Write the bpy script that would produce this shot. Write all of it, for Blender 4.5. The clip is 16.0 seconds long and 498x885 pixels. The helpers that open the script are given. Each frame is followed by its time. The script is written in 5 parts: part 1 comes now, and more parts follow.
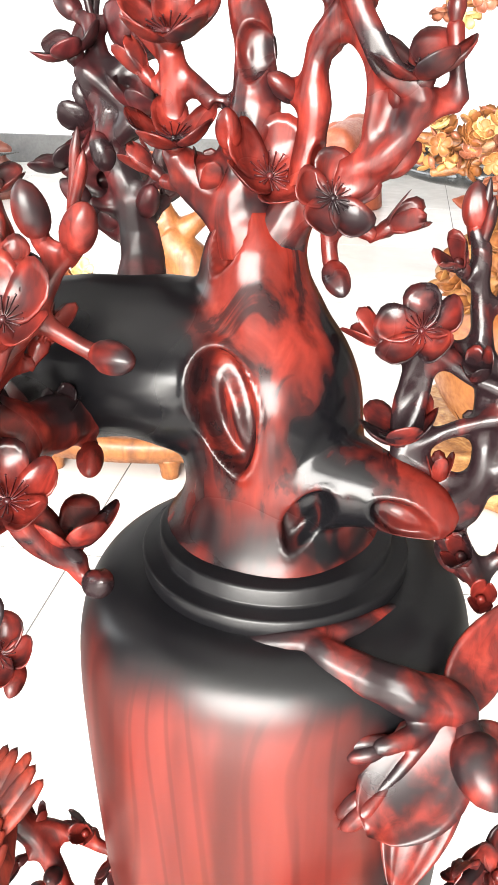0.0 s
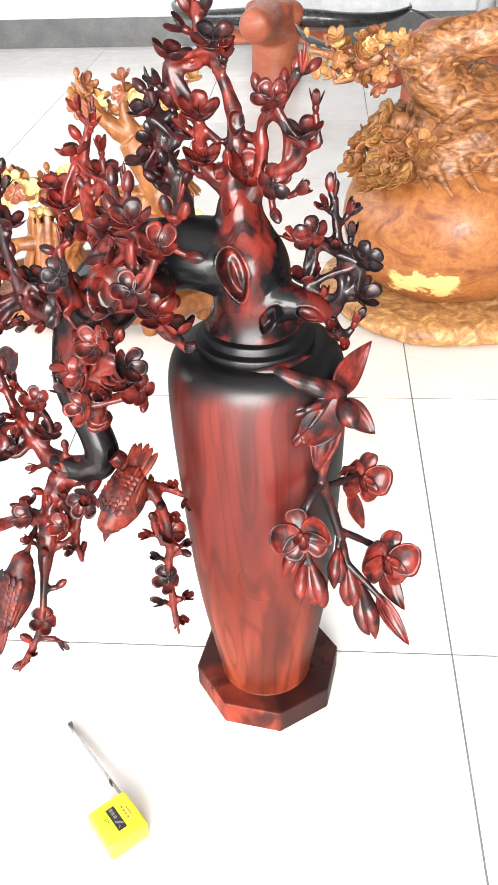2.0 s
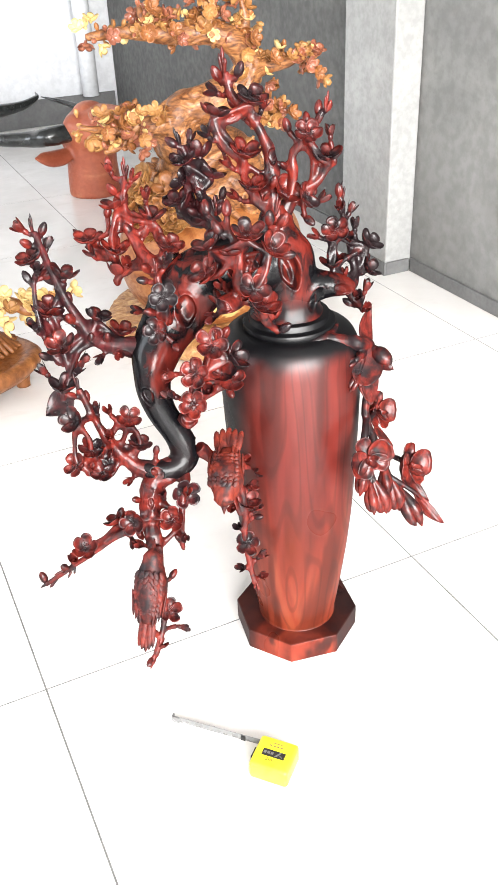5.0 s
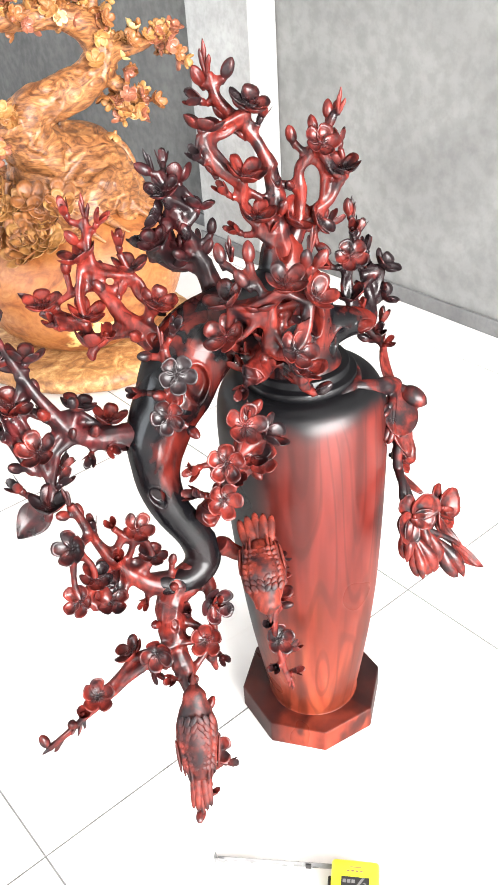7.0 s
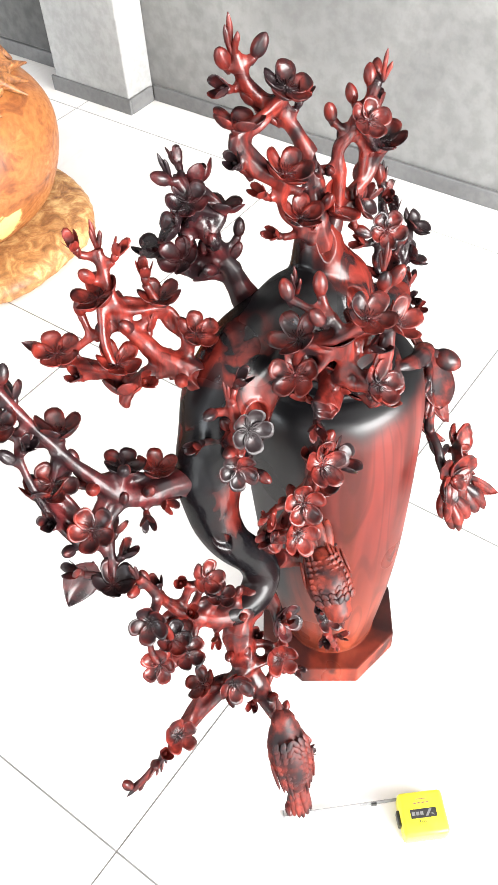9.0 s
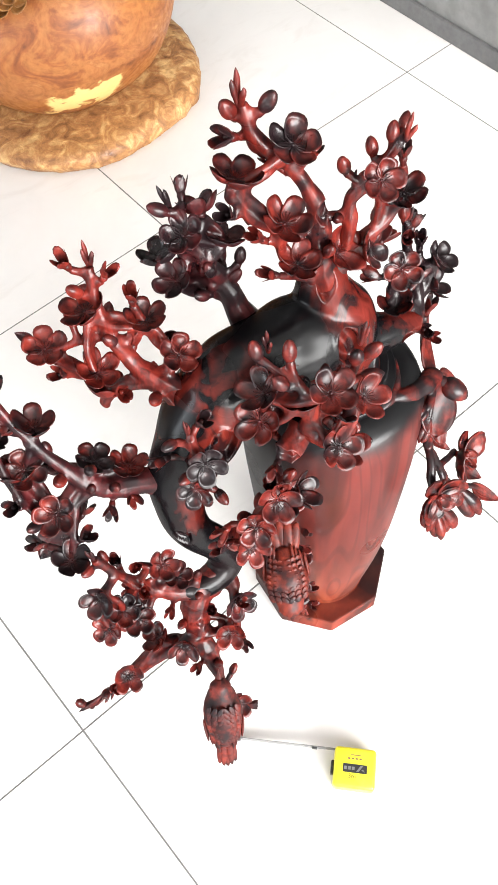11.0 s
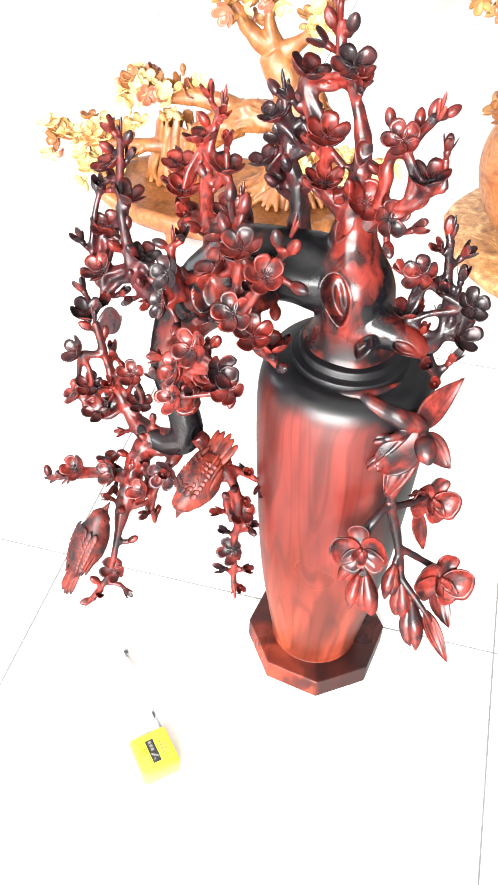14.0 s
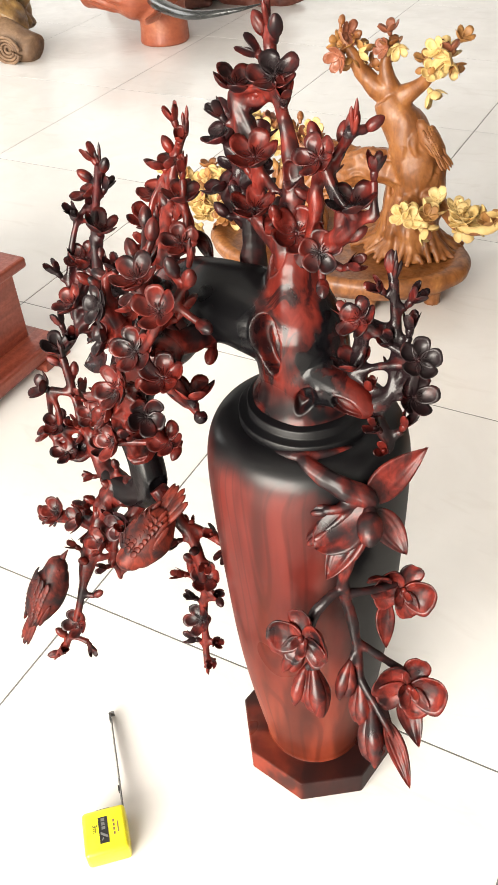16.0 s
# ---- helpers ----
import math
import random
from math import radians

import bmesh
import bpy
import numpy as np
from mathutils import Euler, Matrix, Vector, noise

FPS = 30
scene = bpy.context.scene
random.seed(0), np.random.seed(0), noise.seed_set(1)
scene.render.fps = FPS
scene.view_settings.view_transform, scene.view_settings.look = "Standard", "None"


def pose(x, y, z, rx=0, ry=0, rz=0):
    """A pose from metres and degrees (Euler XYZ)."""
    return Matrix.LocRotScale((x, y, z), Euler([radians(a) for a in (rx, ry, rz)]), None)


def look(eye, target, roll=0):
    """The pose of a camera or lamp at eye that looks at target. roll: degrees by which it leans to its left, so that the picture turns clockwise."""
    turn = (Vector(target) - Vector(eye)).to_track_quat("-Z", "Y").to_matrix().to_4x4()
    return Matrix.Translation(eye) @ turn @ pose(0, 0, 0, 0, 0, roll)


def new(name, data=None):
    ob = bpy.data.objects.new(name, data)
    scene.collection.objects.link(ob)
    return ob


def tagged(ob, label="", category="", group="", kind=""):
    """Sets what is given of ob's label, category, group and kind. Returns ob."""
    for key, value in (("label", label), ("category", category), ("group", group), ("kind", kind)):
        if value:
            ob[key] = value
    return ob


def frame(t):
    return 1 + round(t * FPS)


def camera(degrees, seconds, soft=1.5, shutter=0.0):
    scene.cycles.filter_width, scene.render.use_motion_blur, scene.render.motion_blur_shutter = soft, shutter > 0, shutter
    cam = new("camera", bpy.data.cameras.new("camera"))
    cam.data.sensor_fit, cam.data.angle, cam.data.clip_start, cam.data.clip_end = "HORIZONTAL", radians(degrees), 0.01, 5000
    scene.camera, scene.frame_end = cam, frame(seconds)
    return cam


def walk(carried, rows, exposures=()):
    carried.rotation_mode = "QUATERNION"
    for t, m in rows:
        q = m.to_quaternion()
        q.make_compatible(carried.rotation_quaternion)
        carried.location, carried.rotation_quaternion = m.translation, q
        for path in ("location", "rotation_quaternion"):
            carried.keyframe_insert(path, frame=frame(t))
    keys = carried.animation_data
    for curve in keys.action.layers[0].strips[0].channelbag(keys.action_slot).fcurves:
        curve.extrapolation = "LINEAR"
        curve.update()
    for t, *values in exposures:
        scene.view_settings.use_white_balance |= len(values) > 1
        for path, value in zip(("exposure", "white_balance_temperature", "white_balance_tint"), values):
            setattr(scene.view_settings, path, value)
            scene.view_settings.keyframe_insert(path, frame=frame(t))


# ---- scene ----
cam = camera(32.3, 16.0)
PATH = [
    (0, (0.537, -0.457, 0.914), (0.243, 1.299, 0.003), 0.3),
    (0.5, (0.583, -0.556, 0.954), (0.242, 1.143, -0.044), -1.5),
    (1, (0.592, -0.693, 0.98), (0.294, 1.016, -0.015), -1.5),
    (1.5, (0.59, -0.846, 1.039), (0.366, 0.795, -0.082), -0.3),
    (2, (0.556, -0.992, 1.158), (0.411, 0.622, -0.013), -2.1),
    (2.5, (0.443, -1.085, 1.208), (0.465, 0.552, 0.06), -3.4),
    (3, (0.334, -1.164, 1.209), (0.545, 0.492, 0.108), -3.2),
    (3.5, (0.193, -1.226, 1.208), (0.544, 0.423, 0.133), -3.9),
    (3.7, (0.157, -1.242, 1.209), (0.553, 0.4, 0.138), -4.0),
    (5.8, (-0.179, -1.035, 1.185), (0.673, 0.43, 0.123), -2.6),
    (6, (-0.18, -0.987, 1.183), (0.703, 0.454, 0.114), -2.9),
    (6.5, (-0.177, -0.86, 1.187), (0.781, 0.514, 0.095), -3.7),
    (7, (-0.173, -0.773, 1.194), (0.848, 0.527, 0.069), -4.1),
    (7.5, (-0.177, -0.663, 1.2), (0.906, 0.536, 0.02), -4.7),
    (8, (-0.188, -0.578, 1.211), (0.932, 0.519, -0.031), -5.0),
    (8.5, (-0.154, -0.508, 1.248), (0.922, 0.503, -0.1), -6.7),
    (8.7, (-0.15, -0.462, 1.284), (0.908, 0.465, -0.138), -6.6),
    (10.8, (0.008, -0.402, 1.477), (0.691, 0.333, -0.254), -5.7),
    (11, (0.06, -0.448, 1.473), (0.658, 0.354, -0.259), -4.7),
    (11.5, (0.139, -0.523, 1.469), (0.563, 0.38, -0.265), -1.9),
    (12, (0.244, -0.554, 1.43), (0.534, 0.474, -0.261), 1.3),
    (12.5, (0.305, -0.646, 1.376), (0.43, 0.513, -0.249), 2.8),
    (13, (0.386, -0.825, 1.366), (0.328, 0.463, -0.163), 2.0),
    (13.5, (0.441, -0.97, 1.338), (0.278, 0.421, -0.091), 2.1),
    (14, (0.56, -0.908, 1.308), (0.233, 0.482, -0.093), 2.0),
    (14.5, (0.662, -0.924, 1.181), (0.174, 0.564, -0.063), 1.8),
    (15, (0.767, -0.916, 1.109), (0.035, 0.573, -0.007), 0.7),
    (15.5, (0.915, -0.89, 1.101), (0.083, 0.54, -0.023), -1.4),
    (16, (0.806, -0.715, 1.216), (0.019, 0.594, -0.076), -4.8),
]
EXPOSURES = [(0.0, 1.92, 6800, 10), (1.0, 1.9, 6750, 10), (2.0, 1.38, 6600, 10), (3.5, 1.4, 6500, 10), (6.0, 1.45, 6500, 10), (7.0, 1.78, 6500, 10), (8.5, 1.8, 6500, 10), (11.0, 1.27, 6500, 10), (12.0, 1.38, 6500, 10), (12.5, 1.55, 6500, 10), (14.5, 2.05, 6500, 10), (15.0, 1.75, 6500, 10), (15.5, 1.14, 6850, 10), (16.0, 0.96, 7250, 10)]
walk(cam, [(t, look(eye, target, roll)) for t, eye, target, roll in PATH], EXPOSURES)

# ---- light: an open shop front behind the camera ----
world = bpy.data.worlds.new("daylight")
scene.world = world
world.use_nodes = True
wn = world.node_tree.nodes
sky = wn.new("ShaderNodeTexSky")
sky.sky_type, sky.sun_disc = "NISHITA", False
sky.sun_elevation, sky.sun_rotation = radians(50), radians(200)
wn["Background"].inputs[1].default_value = 0.12
world.node_tree.links.new(sky.outputs[0], wn["Background"].inputs[0])


def area(name, eye, target, sx, sy, watts, colour=(1, 1, 1)):
    d = bpy.data.lights.new(name, "AREA")
    d.shape, d.size, d.size_y, d.energy, d.color = "RECTANGLE", sx, sy, watts, colour
    ob = new(name, d)
    ob.matrix_world = look(eye, target)
    return ob


area("shopfront_daylight", (-0.1, -4.45, 1.9), (-0.1, 0, 1.9), 3.9, 2.4, 385, (1.0, 0.985, 0.96))




area("side_window_daylight", (-4.15, 1.7, 1.7), (0, 1.7, 1.3), 3.4, 2.0, 62, (0.95, 0.98, 1.0))


# ---- materials ----
def mat(name, rough=0.5, metal=0.0, coat=0.0):
    m = bpy.data.materials.new(name)
    m.use_nodes = True
    b = m.node_tree.nodes["Principled BSDF"]
    b.inputs["Roughness"].default_value, b.inputs["Metallic"].default_value = rough, metal
    b.inputs["Coat Weight"].default_value, b.inputs["Coat Roughness"].default_value = coat, 0.12
    return m, m.node_tree.nodes, m.node_tree.links, b


def coords(n, l, scale=(1, 1, 1), world_space=True):
    src = n.new("ShaderNodeNewGeometry").outputs["Position"] if world_space else n.new("ShaderNodeTexCoord").outputs["Object"]
    mp = n.new("ShaderNodeMapping")
    mp.inputs["Scale"].default_value = scale
    l.new(src, mp.inputs["Vector"])
    return mp.outputs[0]


def noise_node(n, l, vec, scale, detail=4, rough=0.55, warp=0.0):
    t = n.new("ShaderNodeTexNoise")
    t.inputs["Scale"].default_value, t.inputs["Detail"].default_value = scale, detail
    t.inputs["Roughness"].default_value, t.inputs["Distortion"].default_value = rough, warp
    l.new(vec, t.inputs["Vector"])
    return t.outputs["Fac"]


def ramp(n, l, fac, stops):
    r = n.new("ShaderNodeValToRGB")
    e = r.color_ramp.elements
    while len(e) < len(stops):
        e.new(0.5)
    for k, (p, c) in zip(e, stops):
        k.position, k.color = p, (*c, 1) if len(c) == 3 else c
    l.new(fac, r.inputs[0])
    return r.outputs[0]


def mix(n, l, fac, a, b, kind="MIX"):
    m = n.new("ShaderNodeMix")
    m.data_type, m.blend_type = "RGBA", kind
    for v, sock in ((fac, m.inputs[0]), (a, m.inputs[6]), (b, m.inputs[7])):
        if isinstance(v, (int, float)):
            sock.default_value = v
        elif isinstance(v, tuple):
            sock.default_value = (*v, 1)
        else:
            l.new(v, sock)
    return m.outputs[2]


def math_node(n, l, op, a, b=None, clamp=False):
    m = n.new("ShaderNodeMath")
    m.operation, m.use_clamp = op, clamp
    for v, sock in ((a, m.inputs[0]), (b, m.inputs[1])):
        if v is None:
            continue
        if isinstance(v, (int, float)):
            sock.default_value = v
        else:
            l.new(v, sock)
    return m.outputs[0]


def map_range(n, l, v, a, b, c=0.0, d=1.0):
    m = n.new("ShaderNodeMapRange")
    m.interpolation_type = "SMOOTHSTEP"
    l.new(v, m.inputs[0])
    for k, x in zip((1, 2, 3, 4), (a, b, c, d)):
        m.inputs[k].default_value = x
    return m.outputs[0]


def bump(n, l, b, height, strength, distance=0.002):
    k = n.new("ShaderNodeBump")
    k.inputs["Strength"].default_value, k.inputs["Distance"].default_value = strength, distance
    l.new(height, k.inputs["Height"])
    l.new(k.outputs[0], b.inputs["Normal"])


BLACK = (0.0032, 0.0031, 0.0038)
DARK_STAIN = (0.0105, 0.0056, 0.0066)


def lacquer(n, l, b, colour, lo=0.20, hi=0.28, face=0.027, edge=0.12):
    """A thin satin lacquer over stained wood: weak gloss face on, a little more towards the rim."""
    out = [k for k in n if k.type == "OUTPUT_MATERIAL"][0]
    n.remove(b)
    base, gloss, both = n.new("ShaderNodeBsdfDiffuse"), n.new("ShaderNodeBsdfAnisotropic"), n.new("ShaderNodeMixShader")
    l.new(colour, base.inputs["Color"])
    gloss.inputs["Color"].default_value = (1, 1, 1, 1)
    f = noise_node(n, l, coords(n, l), 9.0, 1)
    l.new(map_range(n, l, f, 0.3, 0.7, lo, hi), gloss.inputs["Roughness"])
    rim = n.new("ShaderNodeLayerWeight")
    rim.inputs[0].default_value = 0.5
    fac = math_node(n, l, "ADD", math_node(n, l, "MULTIPLY", math_node(n, l, "POWER", rim.outputs["Facing"], 4.0), edge), face)
    l.new(fac, both.inputs[0])
    l.new(base.outputs[0], both.inputs[1])
    l.new(gloss.outputs[0], both.inputs[2])
    l.new(both.outputs[0], out.inputs["Surface"])


def rosewood(name, black_lo, black_hi, vary=0.12, red=(0.126, 0.0134, 0.0096), grain_scale=(90, 90, 34), black_scale=44.0, stain_colour=None, gloss=(0.25, 0.38, 0.026)):
    """Red rosewood with dark grain and black stained patches; black_lo, black_hi: where the stain begins and is full."""
    m, n, l, b = mat(name, 0.2)
    g = noise_node(n, l, coords(n, l, grain_scale), 1.0, 4, 0.55, 1.0)
    wood = ramp(n, l, g, [(0.30, tuple(c * 0.22 for c in red)), (0.45, tuple(c * 0.62 for c in red)), (0.58, red), (0.76, (red[0] * 1.45, red[1] * 1.9, red[2] * 1.6))])
    big = noise_node(n, l, coords(n, l), black_scale, 3, 0.5, 0.3)
    info = n.new("ShaderNodeObjectInfo")
    shifted = math_node(n, l, "ADD", big, math_node(n, l, "MULTIPLY", math_node(n, l, "SUBTRACT", info.outputs["Random"], 0.5), vary * 2))
    stain = map_range(n, l, shifted, black_lo, black_hi)
    lacquer(n, l, b, mix(n, l, stain, wood, stain_colour or DARK_STAIN), *gloss, 0.05)
    return m


BIRD_WOOD = rosewood("bird_rosewood", 0.38, 0.74, 0.0, (0.15, 0.019, 0.0105), gloss=(0.42, 0.55, 0.018))
ROSE = rosewood("rosewood", 0.345, 0.67, 0.10)
ROSE_RED = rosewood("rosewood_bright", 0.40, 0.74, 0.08, (0.150, 0.0160, 0.0112))
ROSE_DARK = rosewood("rosewood_dark", 0.29, 0.60, 0.10)
BIRD_DARK = rosewood("bird_rosewood_dark", 0.33, 0.66, 0.0, (0.13, 0.016, 0.0105), gloss=(0.42, 0.55, 0.018))
COLLAR_WOOD = rosewood("collar_black_stain", 0.05, 0.25, 0.0, stain_colour=BLACK)
EBONY = rosewood("rosewood_black_stain", 0.28, 0.64, 0.06, (0.075, 0.011, 0.012))


def trunk_wood():
    """The trunk: red heartwood to the front, black stain over the limb and on the turned-away side."""
    m, n, l, b = mat("trunk_rosewood", 0.2)
    red = (0.118, 0.0130, 0.0088)
    g = noise_node(n, l, coords(n, l, (46, 46, 9)), 1.0, 4, 0.55, 1.2)
    wood = ramp(n, l, g, [(0.30, tuple(c * 0.3 for c in red)), (0.45, tuple(c * 0.7 for c in red)), (0.60, red), (0.78, (red[0] * 1.4, red[1] * 2.1, red[2] * 1.9))])
    sx = n.new("ShaderNodeSeparateXYZ")
    l.new(coords(n, l), sx.inputs[0])
    wob = math_node(n, l, "MULTIPLY", math_node(n, l, "SUBTRACT", noise_node(n, l, coords(n, l, (1, 1, 0.35)), 34.0, 3, 0.55, 0.2), 0.5), 0.085)
    x = math_node(n, l, "ADD", sx.outputs[0], wob)
    z = math_node(n, l, "ADD", sx.outputs[2], wob)
    left = math_node(n, l, "MULTIPLY", math_node(n, l, "MULTIPLY", map_range(n, l, x, 0.440, 0.472, 1, 0), map_range(n, l, x, 0.31, 0.37)), map_range(n, l, z, 0.668, 0.705))
    outer = math_node(n, l, "MULTIPLY", map_range(n, l, noise_node(n, l, coords(n, l), 15.0, 3, 0.5, 0.5), 0.45, 0.53), map_range(n, l, x, 0.41, 0.44, 1, 0))
    side = math_node(n, l, "MULTIPLY", math_node(n, l, "MULTIPLY", map_range(n, l, x, 0.488, 0.512), map_range(n, l, x, 0.525, 0.545, 1, 0)), map_range(n, l, z, 0.78, 0.82, 1, 0))
    foot = map_range(n, l, z, 0.664, 0.722, 0.97, 0)
    spots = map_range(n, l, noise_node(n, l, coords(n, l, (1, 1, 0.45)), 34.0, 4, 0.6, 1.0), 0.48, 0.62, 0, 0.85)
    back = math_node(n, l, "MULTIPLY", map_range(n, l, math_node(n, l, "ADD", sx.outputs[1], wob), -0.052, -0.02), map_range(n, l, x, 0.36, 0.41))
    patch = math_node(n, l, "MULTIPLY", math_node(n, l, "MULTIPLY", map_range(n, l, z, 0.584, 0.606), map_range(n, l, z, 0.640, 0.665, 1, 0)), map_range(n, l, x, 0.236, 0.256))
    stain = left
    for k in (outer, side, foot, back, spots):
        stain = math_node(n, l, "MAXIMUM", stain, k)
    stain = math_node(n, l, "MULTIPLY", math_node(n, l, "MULTIPLY", stain, map_range(n, l, z, 0.80, 0.84, 1, 0.35)), math_node(n, l, "SUBTRACT", 1.0, math_node(n, l, "MULTIPLY", patch, 0.8)))
    lacquer(n, l, b, mix(n, l, stain, wood, BLACK), 0.17, 0.29, 0.020, 0.12)
    return m


TRUNK_WOOD = trunk_wood()


def vase_wood(name, red, x0, y0, low_red=True, tall=1.0):
    """The vase's wood: tall flame grain, a black stain on the shoulder, and black sides that mix stain with painted
    shade.
    """
    m, n, l, b = mat(name, 0.2)
    warp = noise_node(n, l, coords(n, l, (16, 16, 1.8 * tall)), 1.0, 3, 0.5, 0.5)
    g = noise_node(n, l, coords(n, l, (32, 32, 2.4 * tall)), 1.0, 3, 0.5, 0.3)
    wood = ramp(n, l, g, [(0.28, tuple(c * 0.45 for c in red)), (0.44, tuple(c * 0.76 for c in red)), (0.56, red), (0.74, (red[0] * 1.25, red[1] * 1.7, red[2] * 1.6))])
    wood = mix(n, l, map_range(n, l, warp, 0.48, 0.62, 0, 0.72), wood, tuple(c * 0.3 for c in red))
    line = 0.34 if low_red else 0.0
    rings = math_node(n, l, "SINE", math_node(n, l, "MULTIPLY", noise_node(n, l, coords(n, l, (12, 12, 1.5 * tall)), 1.0, 1, 0.3, 0.0), 80.0))
    wood = mix(n, l, map_range(n, l, rings, 0.6, 1.0, 0, line), wood, tuple(c * 0.2 for c in red))
    sx = n.new("ShaderNodeSeparateXYZ")
    l.new(coords(n, l), sx.inputs[0])
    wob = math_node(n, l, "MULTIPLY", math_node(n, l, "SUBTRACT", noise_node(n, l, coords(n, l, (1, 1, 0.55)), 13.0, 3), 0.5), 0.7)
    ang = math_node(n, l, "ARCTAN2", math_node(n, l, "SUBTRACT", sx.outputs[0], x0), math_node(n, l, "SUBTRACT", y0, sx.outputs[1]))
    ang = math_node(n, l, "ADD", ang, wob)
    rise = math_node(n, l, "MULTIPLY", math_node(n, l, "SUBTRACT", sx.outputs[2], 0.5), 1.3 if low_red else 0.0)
    # black side bands: stain, and the shade of the turned-away sides put into the colour
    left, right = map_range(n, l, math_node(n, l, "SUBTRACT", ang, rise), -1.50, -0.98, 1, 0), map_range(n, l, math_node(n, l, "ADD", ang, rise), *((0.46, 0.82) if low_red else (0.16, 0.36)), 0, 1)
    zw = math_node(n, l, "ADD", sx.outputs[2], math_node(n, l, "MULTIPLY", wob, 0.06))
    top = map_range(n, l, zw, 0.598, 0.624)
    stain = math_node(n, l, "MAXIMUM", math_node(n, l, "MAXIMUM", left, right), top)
    if low_red:
        # brighter and more orange at the foot: floor bounce painted into the wood; the stain thins there
        wood = mix(n, l, map_range(n, l, zw, 0.06, 0.44, 1.0, 0.0), wood, mix(n, l, 1.0, wood, (1.6, 2.05, 1.35), "MULTIPLY"))
        stain = math_node(n, l, "MULTIPLY", stain, map_range(n, l, zw, 0.07, 0.24, 0.25, 1.0))
    else:
        stain = math_node(n, l, "MAXIMUM", math_node(n, l, "MULTIPLY", stain, 0.86), math_node(n, l, "MAXIMUM", map_range(n, l, warp, 0.52, 0.68, 0.0, 0.7), map_range(n, l, sx.outputs[2], 0.0424, 0.0434, 0.0, 0.45)))
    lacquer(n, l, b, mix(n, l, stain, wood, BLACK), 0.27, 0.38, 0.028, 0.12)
    return m


VX, VY = 0.485, -0.060
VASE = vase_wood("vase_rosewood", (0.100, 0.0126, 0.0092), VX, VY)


def patchy(name, stops, scale, rough, stretch=(1, 1, 1), coat=0.0, bump_scale=60, bump_strength=0.1, bump_dist=0.002, detail=5, warp=0.8):
    m, n, l, b = mat(name, rough, 0, coat)
    g = noise_node(n, l, coords(n, l, stretch), scale, detail, 0.6, warp)
    col = ramp(n, l, g, stops)
    f = noise_node(n, l, coords(n, l), bump_scale, 4)
    col = mix(n, l, map_range(n, l, f, 0.35, 0.7, 0.0, 0.25), col, tuple(c * 0.6 for c in stops[0][1]))
    l.new(col, b.inputs["Base Color"])
    l.new(map_range(n, l, f, 0.3, 0.7, rough * 0.8, rough * 1.25), b.inputs["Roughness"])
    bump(n, l, b, f, bump_strength, bump_dist)
    return m


def tile_material():
    m, n, l, b = mat("polished_white_tile", 0.16)
    info = n.new("ShaderNodeObjectInfo")
    cloud = noise_node(n, l, coords(n, l, (1, 1, 1)), 2.3, 5, 0.6, 0.6)
    vein = noise_node(n, l, coords(n, l, (3, 7, 1)), 1.6, 4, 0.55, 1.4)
    base = ramp(n, l, cloud, [(0.3, (0.70, 0.68, 0.655)), (0.7, (0.80, 0.785, 0.765))])
    base = mix(n, l, map_range(n, l, vein, 0.55, 0.7, 0, 0.35), base, (0.64, 0.61, 0.575))
    base = mix(n, l, math_node(n, l, "MULTIPLY", info.outputs["Random"], 0.16), base, (0.6, 0.58, 0.55))
    l.new(base, b.inputs["Base Color"])
    f = noise_node(n, l, coords(n, l), 14.0, 4)
    l.new(map_range(n, l, f, 0.3, 0.7, 0.10, 0.26), b.inputs["Roughness"])
    return m


TILE = tile_material()
GROUT = patchy("grey_grout", [(0.3, (0.13, 0.127, 0.123)), (0.7, (0.19, 0.186, 0.18))], 30, 0.9)
CONCRETE = patchy("grey_cement_render", [(0.3, (0.145, 0.145, 0.140)), (0.55, (0.205, 0.205, 0.198)), (0.75, (0.265, 0.265, 0.256))], 2.2, 0.82, bump_scale=26, bump_strength=0.35, bump_dist=0.004, detail=8)
CONCRETE_DARK = patchy("dark_cement_render", [(0.3, (0.075, 0.075, 0.073)), (0.7, (0.125, 0.125, 0.12))], 2.5, 0.82, bump_scale=26, bump_strength=0.35, bump_dist=0.004, detail=8)
CONCRETE_PALE = patchy("pale_cement_render", [(0.3, (0.25, 0.25, 0.245)), (0.55, (0.32, 0.32, 0.312)), (0.7, (0.38, 0.38, 0.37))], 2.2, 0.8, bump_scale=40, bump_strength=0.15)
PLASTER = patchy("white_plaster", [(0.3, (0.60, 0.61, 0.63)), (0.7, (0.72, 0.73, 0.75))], 1.4, 0.8, bump_scale=30, bump_strength=0.15)
SKIRT = patchy("dark_grey_skirting", [(0.3, (0.09, 0.09, 0.09)), (0.7, (0.15, 0.15, 0.148))], 6, 0.4)
GOURD = patchy("burl_wood", [(0.30, (0.13, 0.036, 0.011)), (0.43, (0.28, 0.088, 0.023)), (0.52, (0.38, 0.145, 0.040)), (0.60, (0.31, 0.105, 0.028)), (0.72, (0.46, 0.21, 0.066))], 8.5, 0.42, (1, 1, 1.5), 0.0, 70, 0.12, detail=8, warp=1.6)
SLAB = patchy("burl_slab", [(0.3, (0.17, 0.068, 0.026)), (0.5, (0.43, 0.205, 0.072)), (0.68, (0.70, 0.46, 0.20))], 22, 0.5, (1, 1, 1), 0.1, 70, 0.6, 0.006, warp=1.0)
